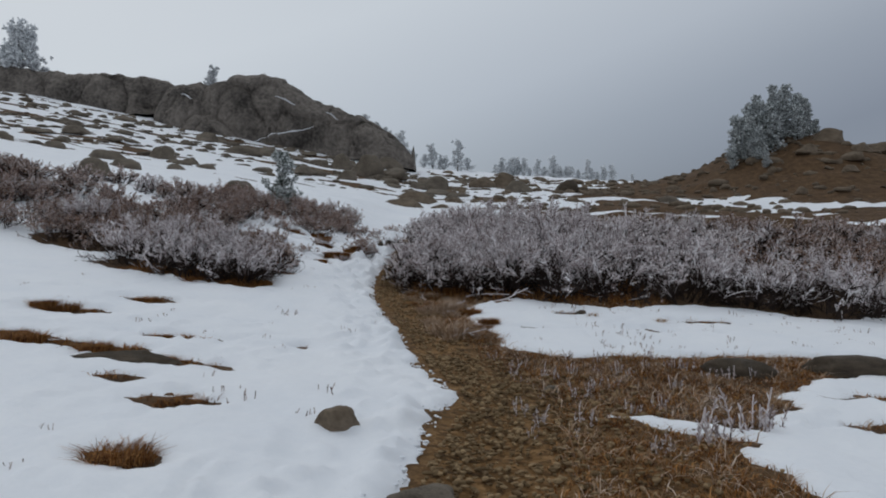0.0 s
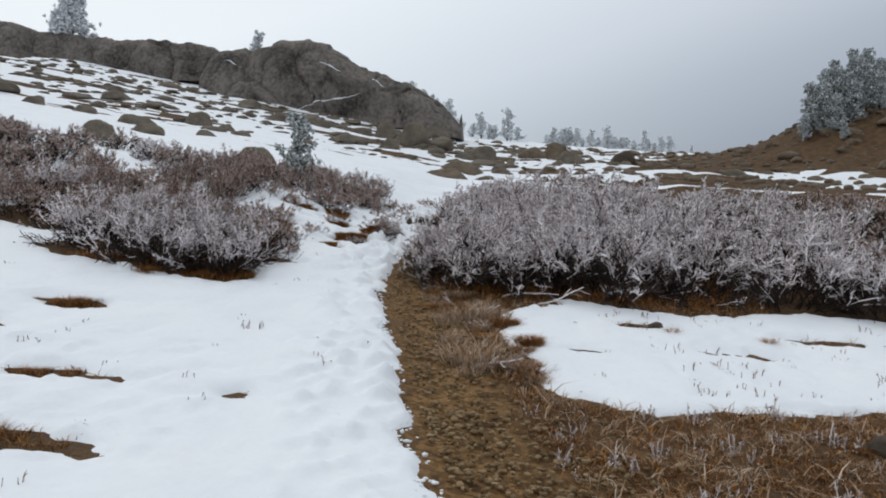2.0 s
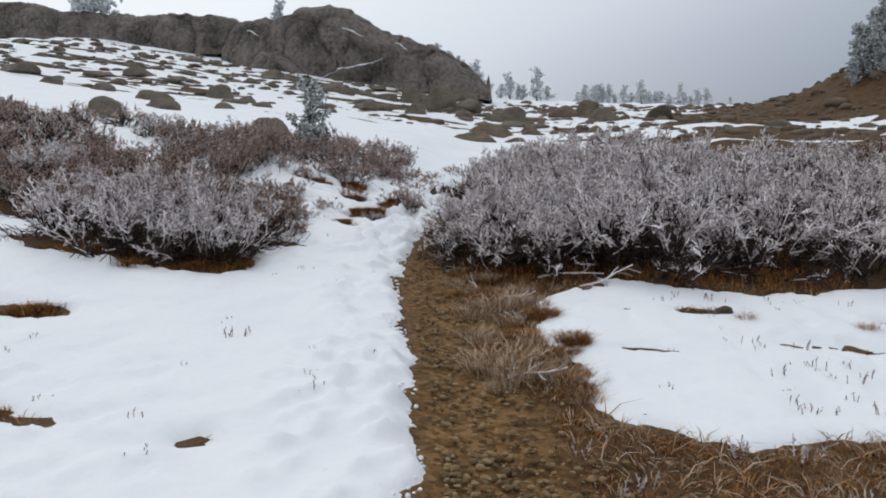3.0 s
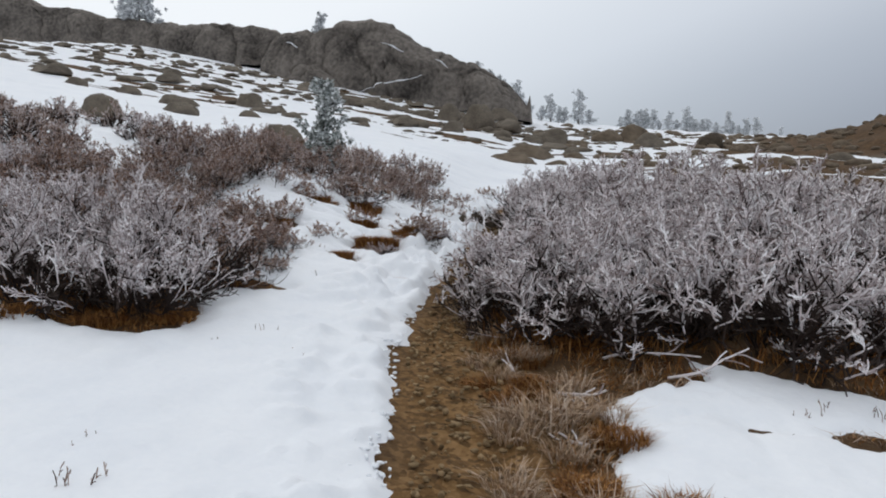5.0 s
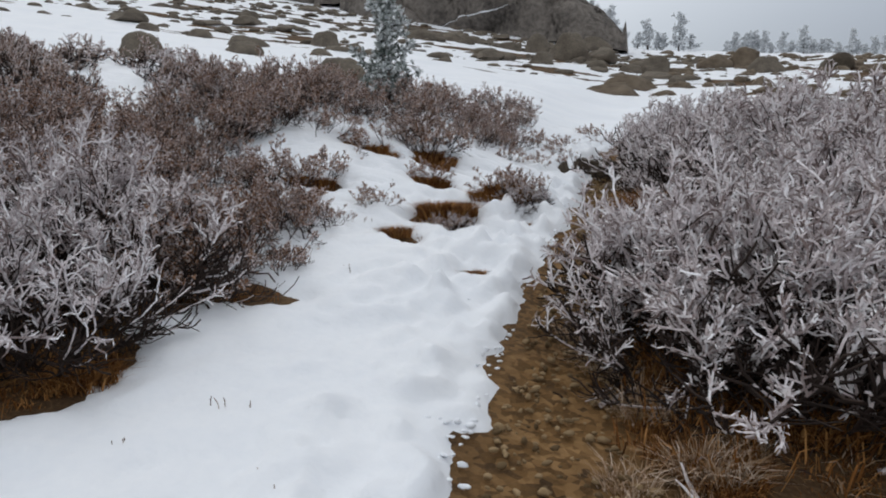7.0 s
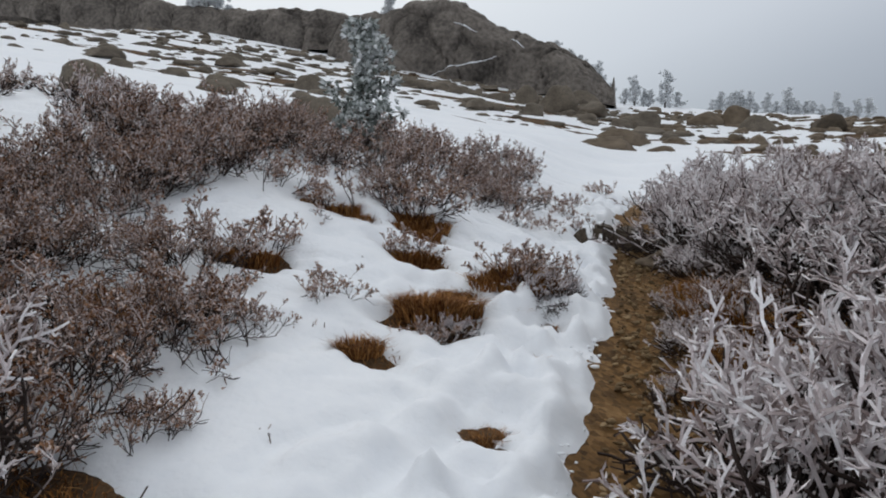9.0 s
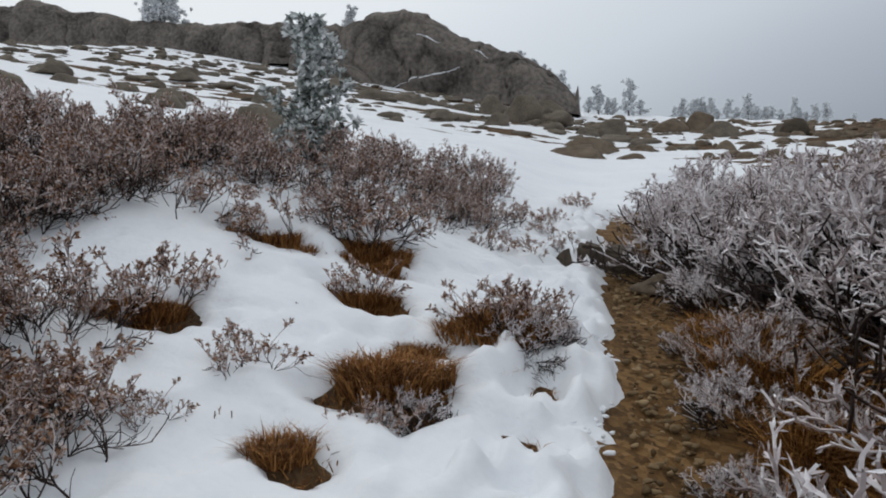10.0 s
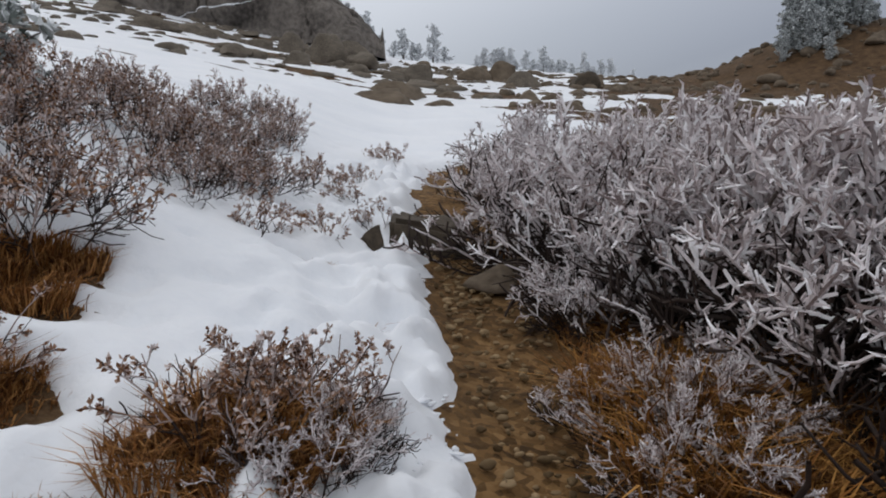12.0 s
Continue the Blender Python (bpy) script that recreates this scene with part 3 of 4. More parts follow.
crag(1, [-26.6, -24.6, -22, -20.0, -17.9, -16.7, -15.3, -13.9, -12.4, -11.0], [18.4, 19.7, 20.0, 20.1, 19.9, 19.4, 18.5, 17.6, 16.6, 14.5], [11.5, 11, 10.6, 10.4, 10.2, 10.2, 10.2, 10.3, 10.5, 10.6], 70.2, 4.4, "rounded dark grey granite crag split by joints", (-19.6, 12.6, -13.5, 14.3), .2)
crag(2, [-14.4, -13.0, -11.3, -9.8, -7.7, -6.2, -4.6, -3.0], [16.6, 17.2, 16.7, 16.1, 15.4, 14.4, 13.2, 11.2], [10.6, 10.6, 10.8, 11, 10.8, 10.6, 10.3, 10.0], 71.4, 3.2, "stepped granite shoulder beside the crag", None, .34)
crag(3, [-31.3, -30, -27.4, -25.4, -23.2], [17.6, 19.1, 19.4, 19.6, 18.6], [12.6, 12.4, 12.0, 11.6, 11.3], 71.0, 5.0, "broken granite slabs leaning on the crag", None, .36)
crag(4, [-28.6, -26, -23, -20.4], [13.8, 15.6, 14.8, 12.6], [11.2, 11, 10.7, 10.6], 69.2, 2.6, "lower granite slab below the crag", None, .34)
crag(5, [-54.5, -51.4, -46.2, -39.5, -33.8, -31.8, -30.2], [22.3, 22.7, 21.9, 21.5, 21.1, 20.8, 19.4], [17.0, 16.8, 16.6, 16.4, 16.6, 16.6, 16.6], 76.4, 2.6, "grey granite cliff along the ridge", None, .26)
crag(6, [-68, -65.6, -61.6, -56.4, -53.4, -51.6], [24.9, 26.0, 24.6, 23.8, 23.0, 21.4], [20.6, 20.2, 19.2, 18.2, 17.4, 17.2], 76.0, 3.4, "broken granite blocks along the ridge", None, .36)
crag(7, [-98, -88, -80, -74.5, -70, -66], [27.8, 27.4, 26.6, 25.8, 26.0, 24.0], [23, 23, 22.6, 22.2, 21.4, 20.8], 77.0, 4.2, "grey granite cliff along the ridge", None, .32)

# snow lying along the crag's ledges
trees_of_faces = []
for ob in [o for o in bpy.data.objects if o.name.startswith("crag")]:
    me = ob.data
    shift = ob.matrix_basis.translation
    trees_of_faces.append(BVHTree.FromPolygons([v.co + shift for v in me.vertices], [tuple(p.vertices) for p in me.polygons]))


def crag_front(x, z):
    """The nearest rock face at this place, looking along y."""
    best = None
    for tree in trees_of_faces:
        hit = tree.ray_cast(Vector((x, 30, z)), Vector((0, 1, 0)))
        if hit[0] is not None and (best is None or hit[0].y < best):
            best = hit[0].y
    return best


def ledge_snow(x0, z0, x1, z1, thick):
    V, Fc = [], []
    for i in range(25):
        k = i / 24
        x, z = x0 + (x1 - x0) * k, z0 + (z1 - z0) * k + .12 * math.sin(5 * k)
        y = crag_front(x, z)
        if y is None:
            continue
        w = thick * (.35 + .65 * math.sin(math.pi * min(max(k, .04), .96))) * rnd.uniform(.7, 1.2)
        V += [(x, y + .3, z - w), (x, y - .1, z - w * .7), (x, y - .12, z), (x, y + .05, z + w * .6), (x, y + .6, z + w)]
    for i in range(len(V) // 5 - 1):
        for k in range(4):
            q = 5 * i + k
            Fc.append((q, q + 5, q + 6, q + 1))
    return thing("ledge_snow", "thin line of snow lying along a rock ledge", "snow", "ledge snow", me=mesh_from("ledge_snow", V, Fc, True), material=SNOW)


for line in [(-19.6, 12.62, -13.5, 14.32, .13), (-17.6, 17.4, -15.4, 16.6, .13), (-21.6, 12.3, -19.6, 12.6, .2), (-12.4, 15.9, -11.2, 15.3, .12), (-27.4, 17.6, -26.2, 17.2, .12)]:
    ledge_snow(*line)

# ---- boulders ----
ROCKS = [rock_mesh("boulder", 100 + i, (1, 1, 1), 9, 4, .05) for i in range(6)]


def boulder(i, x, y, sx, sy, sz, turn=0, sink=.25, mat=STONE, label="weathered grey granite boulder in the snow", group="boulders on the slope"):
    me = ROCKS[i % 6].copy()
    ob = thing("boulder", label, "boulder", group, me=me, material=mat)
    ob.matrix_basis = Matrix.Translation((x, y, float(relief(np.array([float(x)]), np.array([float(y)]))[0]) + sz * (.35 - sink))) @ pose(0, 0, 0, 0, 0, turn) @ Matrix.Diagonal((sx, sy, sz, 1))
    return ob


boulder(0, -9.6, 18.6, .62, .5, .48)
boulder(1, -12.2, 26.0, .75, .5, .34)
boulder(4, -1.9, 34.6, 1.3, .8, .42, 8, .2, KNOLLROCK)
boulder(2, -.2, 35.4, .8, .6, .3, 50, .2, KNOLLROCK)
boulder(2, -15.8, 32.0, .85, .7, .5)
boulder(3, -16.6, 40.5, .9, .7, .75, 40)
boulder(4, -14.8, 40.0, .6, .5, .4)
boulder(5, -12.3, 31.2, .5, .5, .25)
boulder(0, -21.5, 33.0, .9, .6, .42, 70)
boulder(1, -19.5, 34.0, .7, .5, .35, 10)
boulder(1, -5.75, 18.9, .62, .5, .42, 20, label="rounded pale granite boulder behind the bushes")
boulder(2, -1.7, 42.0, 1.5, 1.1, .75, 15, mat=KNOLLROCK)
boulder(3, 0.8, 43.0, .8, .6, .3, 60, mat=KNOLLROCK)
boulder(0, 5.2, 59.8, 1.5, 1.3, 1.15, 0, .1, KNOLLROCK)
boulder(4, 3.3, 59.2, 1.5, 1.2, .8, 60, .1, KNOLLROCK)
boulder(5, 6.2, 56.0, 1.3, 1.0, .9, 20, .1)
boulder(2, 10.3, 56.6, 1.5, 1.1, 1.0, 35, .1, WETSTONE)
boulder(3, -0.3, 55.6, 1.9, 1.2, .9, 80, .15)
boulder(1, -6.4, 57.5, 1.5, 1.3, 1.5, 10, .15)
boulder(5, -8.8, 59.5, 1.6, 1.2, 1.2, 70, .15)
boulder(4, -4.2, 58.5, 1.5, 1.1, .9, 110, .15)
boulder(5, -5.7, 70.6, 1.7, 1.2, 1.0, 25, .1)
boulder(0, -7.0, 49.0, 1.1, .9, .6, 33, .2)
boulder(2, 16.5, 50.0, 1.2, .8, .5, 12, .2)
for i in range(46):
    x = rnd.uniform(-34, 2)
    y = rnd.uniform(38, 68)
    k = rnd.uniform(.35, .95) * (.6 + y / 80)
    if x > -26 - .1 * y and not (abs(x + 8) < 9 and y < 45):
        boulder(i, x, y, k * rnd.uniform(.8, 1.5), k, k * rnd.uniform(.3, .6), rnd.uniform(0, 180), .25)


def field_of_rocks(name, label, seed, count, place, mat, lo, hi, low=.35):
    """Uncounted low stones in one mesh."""
    rng = np.random.default_rng(seed)
    base = bmesh.new()
    bmesh.ops.create_icosphere(base, subdivisions=2, radius=1)
    bv = np.array([v.co for v in base.verts])
    bf = np.array([[v.index for v in f.verts] for f in base.faces])
    base.free()
    Vs, Fs, n = [], [], 0
    spots = np.array([place(rng) for _ in range(count)])
    zs = relief(spots[:, 0], spots[:, 1])
    for _ in range(count):
        x, y = spots[_]
        s = rng.uniform(lo, hi) * (1 if y < 26 else rng.uniform(.6, 1.2))
        co = bv.copy()
        for _c in range(5):
            m = rng.normal(0, 1, 3)
            m /= np.linalg.norm(m)
            co -= np.maximum(co @ m - rng.uniform(.5, .8), 0)[:, None] * m
        co *= np.array((s * rng.uniform(.8, 2.0), s * rng.uniform(.7, 1.2), s * rng.uniform(.6, 1.2) * low * 2)) * (1 + rng.normal(0, .05, (len(co), 1)))
        a = rng.normal(0, .5)
        c, d = math.cos(a), math.sin(a)
        co = np.stack([co[:, 0] * c - co[:, 1] * d + x, co[:, 0] * d + co[:, 1] * c + y, co[:, 2] + zs[_] + .02], 1)
        Vs.append(co)
        Fs.append(bf + n)
        n += len(co)
    return thing(name, label, "rocks", kind="stuff", me=mesh_from(name, np.concatenate(Vs).tolist(), np.concatenate(Fs).tolist(), True), material=mat)


def west_slope(rng):
    while True:
        x, y = rng.uniform(-48, 4), rng.uniform(34, 72)
        if rng.uniform() < .15 + .85 * sm(34, 55, y) and not (abs(x + 2) < 8 and y < 42):
            return x, y


def east_turf(rng):
    while True:
        x, y = rng.uniform(-2, 40), rng.uniform(38, 84)
        if x > .2 * (50 - y):
            return x, y


field_of_rocks("slope_rocks", "low grey stones showing through the snow", 7, 620, west_slope, STONE, .18, .55, .3)
field_of_rocks("turf_rocks", "brown lichened stones scattered in the turf", 8, 650, east_turf, KNOLLROCK, .12, .5, .42)
field_of_rocks("trail_gravel", "small tan pebbles trodden into the trail", 9, 4200, lambda g: (lambda y: (float(trail_left(y)) + .1 + abs(g.normal(0, .4)) * (1.7 if y < 6 else 1), y))(g.uniform(2.6, 17) if g.uniform() < .6 else g.uniform(2.4, 6.5)), GRIT, .005, .017, .5)

field_of_rocks("snow_crumbs", "small crumbs of trodden snow along the trail", 10, 1100, lambda g: (lambda y: (float(trail_left(y)) + .03 - abs(g.normal(0, .2)), y))(g.uniform(2.6, 17.5)), SNOW, .004, .015, .4)

# ---- the knoll ----
for i, (x, y, sx, sz) in enumerate([(35.5, 63, 4.0, 1.5), (32, 60, 2.4, 1.0), (38.5, 61, 3.0, 1.3), (34.5, 57, 2.2, .8), (29, 60, 1.8, .7), (39, 56, 2.2, .9), (41.5, 63, 3.4, 1.5), (37, 66, 3.4, 1.3), (31, 63, 2.0, .8), (43, 58, 2.6, 1.0), (46, 62, 3.4, 1.5), (36.5, 59.5, 2.4, 1.0), (33, 55, 1.6, .6), (40, 59.5, 2.0, .9)]):
    boulder(i, x, y, sx * .5, sx * .42, sz * .7, 40 * i, .32, KNOLLROCK, "brown lichened rock slab on the knoll", "knoll rocks")

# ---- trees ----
# FARNEEDLE puts the mist's paleness into these crowns' colour, on top of rime
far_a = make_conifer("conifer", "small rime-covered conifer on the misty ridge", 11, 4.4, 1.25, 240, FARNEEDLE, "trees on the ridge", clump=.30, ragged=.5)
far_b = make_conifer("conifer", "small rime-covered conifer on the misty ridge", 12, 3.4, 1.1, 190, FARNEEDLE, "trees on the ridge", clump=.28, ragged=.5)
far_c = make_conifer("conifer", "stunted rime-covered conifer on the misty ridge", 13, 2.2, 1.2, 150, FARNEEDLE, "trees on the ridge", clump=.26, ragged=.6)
put(far_a, 2.0, 93.3, 0, .98)
put(far_b, -5.4, 90, 40, 1.25)
put(far_c, .2, 94, 90, .9)
for i, (x, y, s, k) in enumerate([(-4.2, 91, .9, 2), (-2.6, 92, .8, 2), (-1.4, 93, 1.0, 1), (3.4, 94, .8, 2), (-.4, 94, .6, 1),
                                  (7.6, 97, .75, 2), (8.4, 98, .8, 1), (9.2, 97, 1.0, 2), (10.1, 97.5, .85, 1), (10.8, 98, .9, 1), (11.6, 97, .8, 1), (12.6, 98, .7, 2), (13.4, 97, .75, 1), (14.6, 98, .8, 2), (15.9, 97.8, 1.0, 1),
                                  (16.7, 98, .9, 2), (17.6, 97, .9, 2), (18.6, 98.5, 1.0, 2), (19.6, 98, .8, 2), (20.6, 97, .7, 0), (21.4, 98, .8, 2), (22.3, 99, .7, 2), (23.4, 98.5, .7, 1), (24.4, 98, .75, 1), (27.6, 99, .35, 0), (31, 99, .3, 1)]):
    repeat((far_a, far_b, far_c)[k], x, y, 53 * i, s)
# on the crag and the cliff top
for i, (x, y, z, s, k) in enumerate([(-50.2, 79, 21.6, 1.35, 0), (-48.9, 79, 21.6, 1.45, 0), (-47.9, 79.3, 21.6, 1.3, 0), (-51, 79, 21.6, 1.0, 1), (-27, 79, 18.9, 1.1, 1), (-28.3, 79, 18.9, .8, 2), (-25.6, 79, 18.9, .7, 2), (-24.2, 79, 18.4, .5, 1), (-8.7, 76, 14.0, .7, 1), (-7.2, 75.4, 13.4, .9, 2), (-6.4, 75, 13.0, .8, 2)]):
    repeat((far_a, far_b, far_c)[k], x, y, 71 * i, s).location.z = z
knoll_a = make_conifer("conifer", "dense rime-covered conifer on the knoll", 15, 5.4, 1.35, 700, KNOLLNEEDLE, "trees on the knoll", clump=.25, ragged=.65, bare=.03)
knoll_b = make_conifer("conifer", "dense rime-covered conifer on the knoll", 16, 4.4, 1.4, 640, KNOLLNEEDLE, "trees on the knoll", clump=.25, ragged=.7, bare=.02)
put(knoll_a, 29.6, 64, 0, .95)
put(knoll_b, 27.4, 63, 0, .95)
for i, (x, y, s, k) in enumerate([(31.6, 65, 1.0, 0), (33, 66, .95, 0), (34.8, 67, .9, 1), (28.4, 61.5, .7, 1), (30.5, 62.5, .8, 1), (36.2, 68, .75, 0), (33.4, 64, .7, 1), (37.4, 68.5, .55, 1), (26.4, 62, .45, 1), (38.6, 69, .4, 1), (28, 59, .35, 0), (28.6, 64, .9, 0), (30.6, 64.6, .85, 1), (32.2, 65, .8, 1), (35.6, 67, .7, 0), (27.9, 62.3, .75, 0), (34.2, 66, .8, 0)]):
    repeat((knoll_a, knoll_b)[k], x, y, 77 * i, s)
sapling = make_conifer("pine_sapling", "young pine sapling with frosted needles above the willows", 21, 1.45, .6, 620, NEEDLE, clump=.078, ragged=.62, bare=.06)
put(sapling, -3.83, 16.5, 30, 1.05, -.02)

# ---- willow thickets ----
near_sets = [bush_parts(200 + i, 1.0, 1.12, 20, 9, 6, 2, 1.25, broad=.65, dark=9) for i in range(3)]
rust_sets = [bush_parts(250 + i, 1.0, 1.12, 16, 7, 5, 3, .9, broad=1.4, dark=5, bare=.15) for i in range(2)]
far_sets = [bush_parts(300 + i, 1.0, 1.05, 12, 6, 5, 1, 2.1, split=False) for i in range(3)]
sparse_sets = [bush_parts(400 + i, .8, .7, 7, 4, 4, 4, .75, .25, broad=1.5, dark=2, bare=.05) for i in range(2)]
white = [make_bush("willow_bush", "leafless willow bush coated in white rime", s, FROST, FROST, "rimed willow thicket") for s in near_sets]
rusty = [make_bush("willow_bush", "rust-brown willow bush lightly rimed", s, DARK_TWIG, LEAF, "rusty willow thicket") for s in rust_sets]
faint = [make_bush("willow_bush", "grey rimed willow bush deep in the thicket", s, FROST, FROST_RUST, "far willow thicket") for s in far_sets]
dull = [make_bush("willow_bush", "brown willow bush deep in the thicket", s, FROST_RUST, LEAF, "far willow thicket") for s in far_sets[:2]]
open_bush = [make_bush("willow_shrub", "low open willow shrub with withered leaves in snow", s, DARK_TWIG, LEAF, "low willows in the snow") for s in sparse_sets]

used = set()


def plant(pool, x, y, size, turn=None):
    ob = pool[rnd.randrange(len(pool))]
    turn = rnd.uniform(0, 360) if turn is None else turn
    if ob.name in used:
        return repeat(ob, x, y, turn, size, -.03)
    used.add(ob.name)
    return put(ob, x, y, turn, size, -.03)


# the thicket east of the trail: a white front row, greyer and browner further back
for x, y, s in [(.05, 11.5, .88), (.75, 11.2, 1.02), (1.6, 11.1, 1.08), (2.7, 11.2, .95), (3.9, 11.1, .95), (5.0, 10.9, .9), (6.0, 10.6, .85), (7.1, 10.6, .8),
                (1.0, 12.6, .9), (1.9, 12.6, 1.1), (3.0, 12.7, 1.0), (4.4, 12.6, 1.0),
                (.55, 14.8, .95), (1.4, 14.0, 1.2), (.0, 15.4, .8), (1.2, 15.7, 1.15), (-.15, 17.0, .8), (-.2, 18.4, .7), (1.2, 17.6, 1.0), (.2, 19.0, .9), (2.7, 14.4, 1.3), (2.2, 15.6, 1.25), (1.05, 13.5, .9), (.7, 14.0, .95), (1.7, 13.6, 1.0)]:
    plant(white, x, y, s * rnd.uniform(.9, 1.1))
for x, y, s in [(5.8, 12.4, .95), (7.2, 12.2, .9), (8.6, 11.6, .9), (8.3, 13.4, .95), (9.8, 12.8, 1.0), (11, 12.4, 1), (10, 10.9, .9), (11.4, 10.6, .9)]:
    plant(rusty, x, y, s)
for row in range(7):
    for i in range(11):
        y = 14.3 + row * 1.5 + rnd.uniform(-.4, .4)
        x = 2.7 + i * 1.55 + row * .1 + rnd.uniform(-.4, .4)
        if y < 14.6 and x < 3.6:
            continue
        plant(faint if i < 4 or rnd.random() < .35 else dull, x, y, rnd.uniform(.8, 1.02))

# west of the trail
for x, y, s in [(-2.95, 9.95, .62), (-3.65, 9.8, .72), (-4.4, 10.2, .72), (-3.2, 10.7, .72), (-4.0, 10.9, .78)]:
    plant(white, x, y, s)
for x, y, s in [(-5.4, 11.0, .62), (-6.4, 11.4, .68), (-7.6, 11.5, .7), (-3.6, 11.7, .5), (-4.7, 12.1, .56), (-5.9, 12.7, .7), (-7.2, 12.8, .7), (-8.7, 12.2, .75), (-9.9, 12.6, .75), (-4.3, 13.1, .48), (-5.2, 13.8, .62), (-4.2, 14.3, .5), (-4.9, 11.2, .65), (-4.8, 13.0, .52), (-6.6, 13.6, .7), (-8.2, 13.2, .7), (-4.0, 12.5, .5), (-6.9, 12.1, .7), (-5.5, 12.0, .6), (-10.5, 11.6, .75), (-11.5, 12.8, .8)]:
    plant(rusty, x, y, s * .84)
for row in range(3):
    for i in range(8):
        plant(dull if rnd.random() < .6 else faint, -5.8 - i * 1.15 + rnd.uniform(-.3, .3), 14.2 + row * 1.2 + rnd.uniform(-.3, .3), rnd.uniform(.42, .54))
for x, y, s in [(-3.2, 15.6, .62), (-3.7, 16.4, .62), (-3.0, 16.8, .55), (-2.9, 18.2, .55), (-3.8, 18.4, .5), (-3.2, 19.6, .5), (-4.7, 16.2, .5), (-5.3, 17.2, .5), (-2.85, 20.6, .4), (-3.4, 17.4, .58), (-4.2, 17.0, .5), (-4.2, 15.4, .5), (-2.7, 17.6, .5), (-2.6, 19.2, .45)]:
    plant(rusty, x, y, s * .88)
for x, y, s in [(-2.75, 14.85, .75), (-3.3, 13.3, .6), (-3.15, 12.3, .65), (-3.1, 11.5, .65), (-2.15, 15.9, .45), (-1.8, 16.3, .4), (-2.45, 16.9, .5), (-2.1, 17.8, .55), (-2.5, 14.0, .45), (-1.75, 18.3, .4), (-3.5, 12.8, .65), (-2.95, 10.9, .6), (-2.55, 11.35, .35), (-2.0, 12.75, .3), (-3.2, 14.2, .6), (-1.5, 20.2, .5), (-1.75, 13.75, .5), (-1.6, 13.95, .5), (-2.6, 12.9, .4), (-3.7, 14.2, .6), (-2.7, 12.0, .5)]:
    plant(open_bush, x, y, s)
for x, y, s in [(-3.0, 11.3, .5), (-2.95, 12.0, .4), (-3.4, 12.7, .42), (-2.85, 10.8, .52), (-3.9, 11.6, .55), (-4.4, 11.4, .58)]:
    plant(rusty, x, y, s)
for i in range(34):
    x = rnd.uniform(-12, -4.2)
    y = rnd.uniform(11.4, 16.2)
    plant(rusty if x > -7 else dull, x, y, rnd.uniform(.46, .6))
# the tall clumps beside the trail and the bank's willows
for x, y, s in [(-.1, 11.6, .84), (.5, 12.0, 1.0), (.4, 15.5, 1.1), (.95, 14.5, 1.3), (.9, 13.6, 1.1), (.75, 12.9, .95), (1.3, 14.9, 1.3), (-.1, 16.3, .95), (.6, 16.6, 1.1), (.85, 15.2, 1.2)]:
    plant(white, x, y, s)
for x, y, s in [(-2.85, 14.95, .5), (-2.6, 16.3, .42), (-2.35, 17.2, .4), (-3.6, 15.1, .5)]:
    plant(rusty, x, y, s)
for x, y, s in [(-1.55, 13.66, .22), (-1.48, 13.92, .2), (-1.92, 12.86, .17), (-.5, 13.9, .3), (-.32, 14.15, .32), (-.66, 14.3, .24), (-.62, 13.5, .26), (-.72, 12.9, .2), (-.3, 14.5, .3), (-.15, 13.3, .3)]:
    plant(white, x, y, s)
for x, y, s in [(-2.85, 10.95, .75), (-2.6, 11.38, .3), (-2.9, 12.2, .5), (-2.72, 12.42, .26), (-1.55, 16.9, .35), (-1.75, 17.6, .4)]:
    plant(open_bush, x, y, s)
for x, y, s in [(-4.6, 11.9, .66), (-5.3, 11.5, .6), (-6.4, 12.4, .66)]:
    plant(white, x, y, s)
for x, y, s in [(-5.2, 12.4, .6), (-4.9, 12.9, .55), (-5.9, 11.9, .6), (-5.6, 13.2, .6), (-6.3, 13.0, .6), (-4.4, 13.6, .5)]:
    plant(rusty, x, y, s)
# rimed sprays that reach over the trail's east edge
for x, y, s in [(-.3, 11.0, .6), (.15, 10.85, .78), (-.2, 11.7, .62), (-.42, 15.2, .4), (-.45, 16.2, .5)]:
    plant(white, x, y, s)

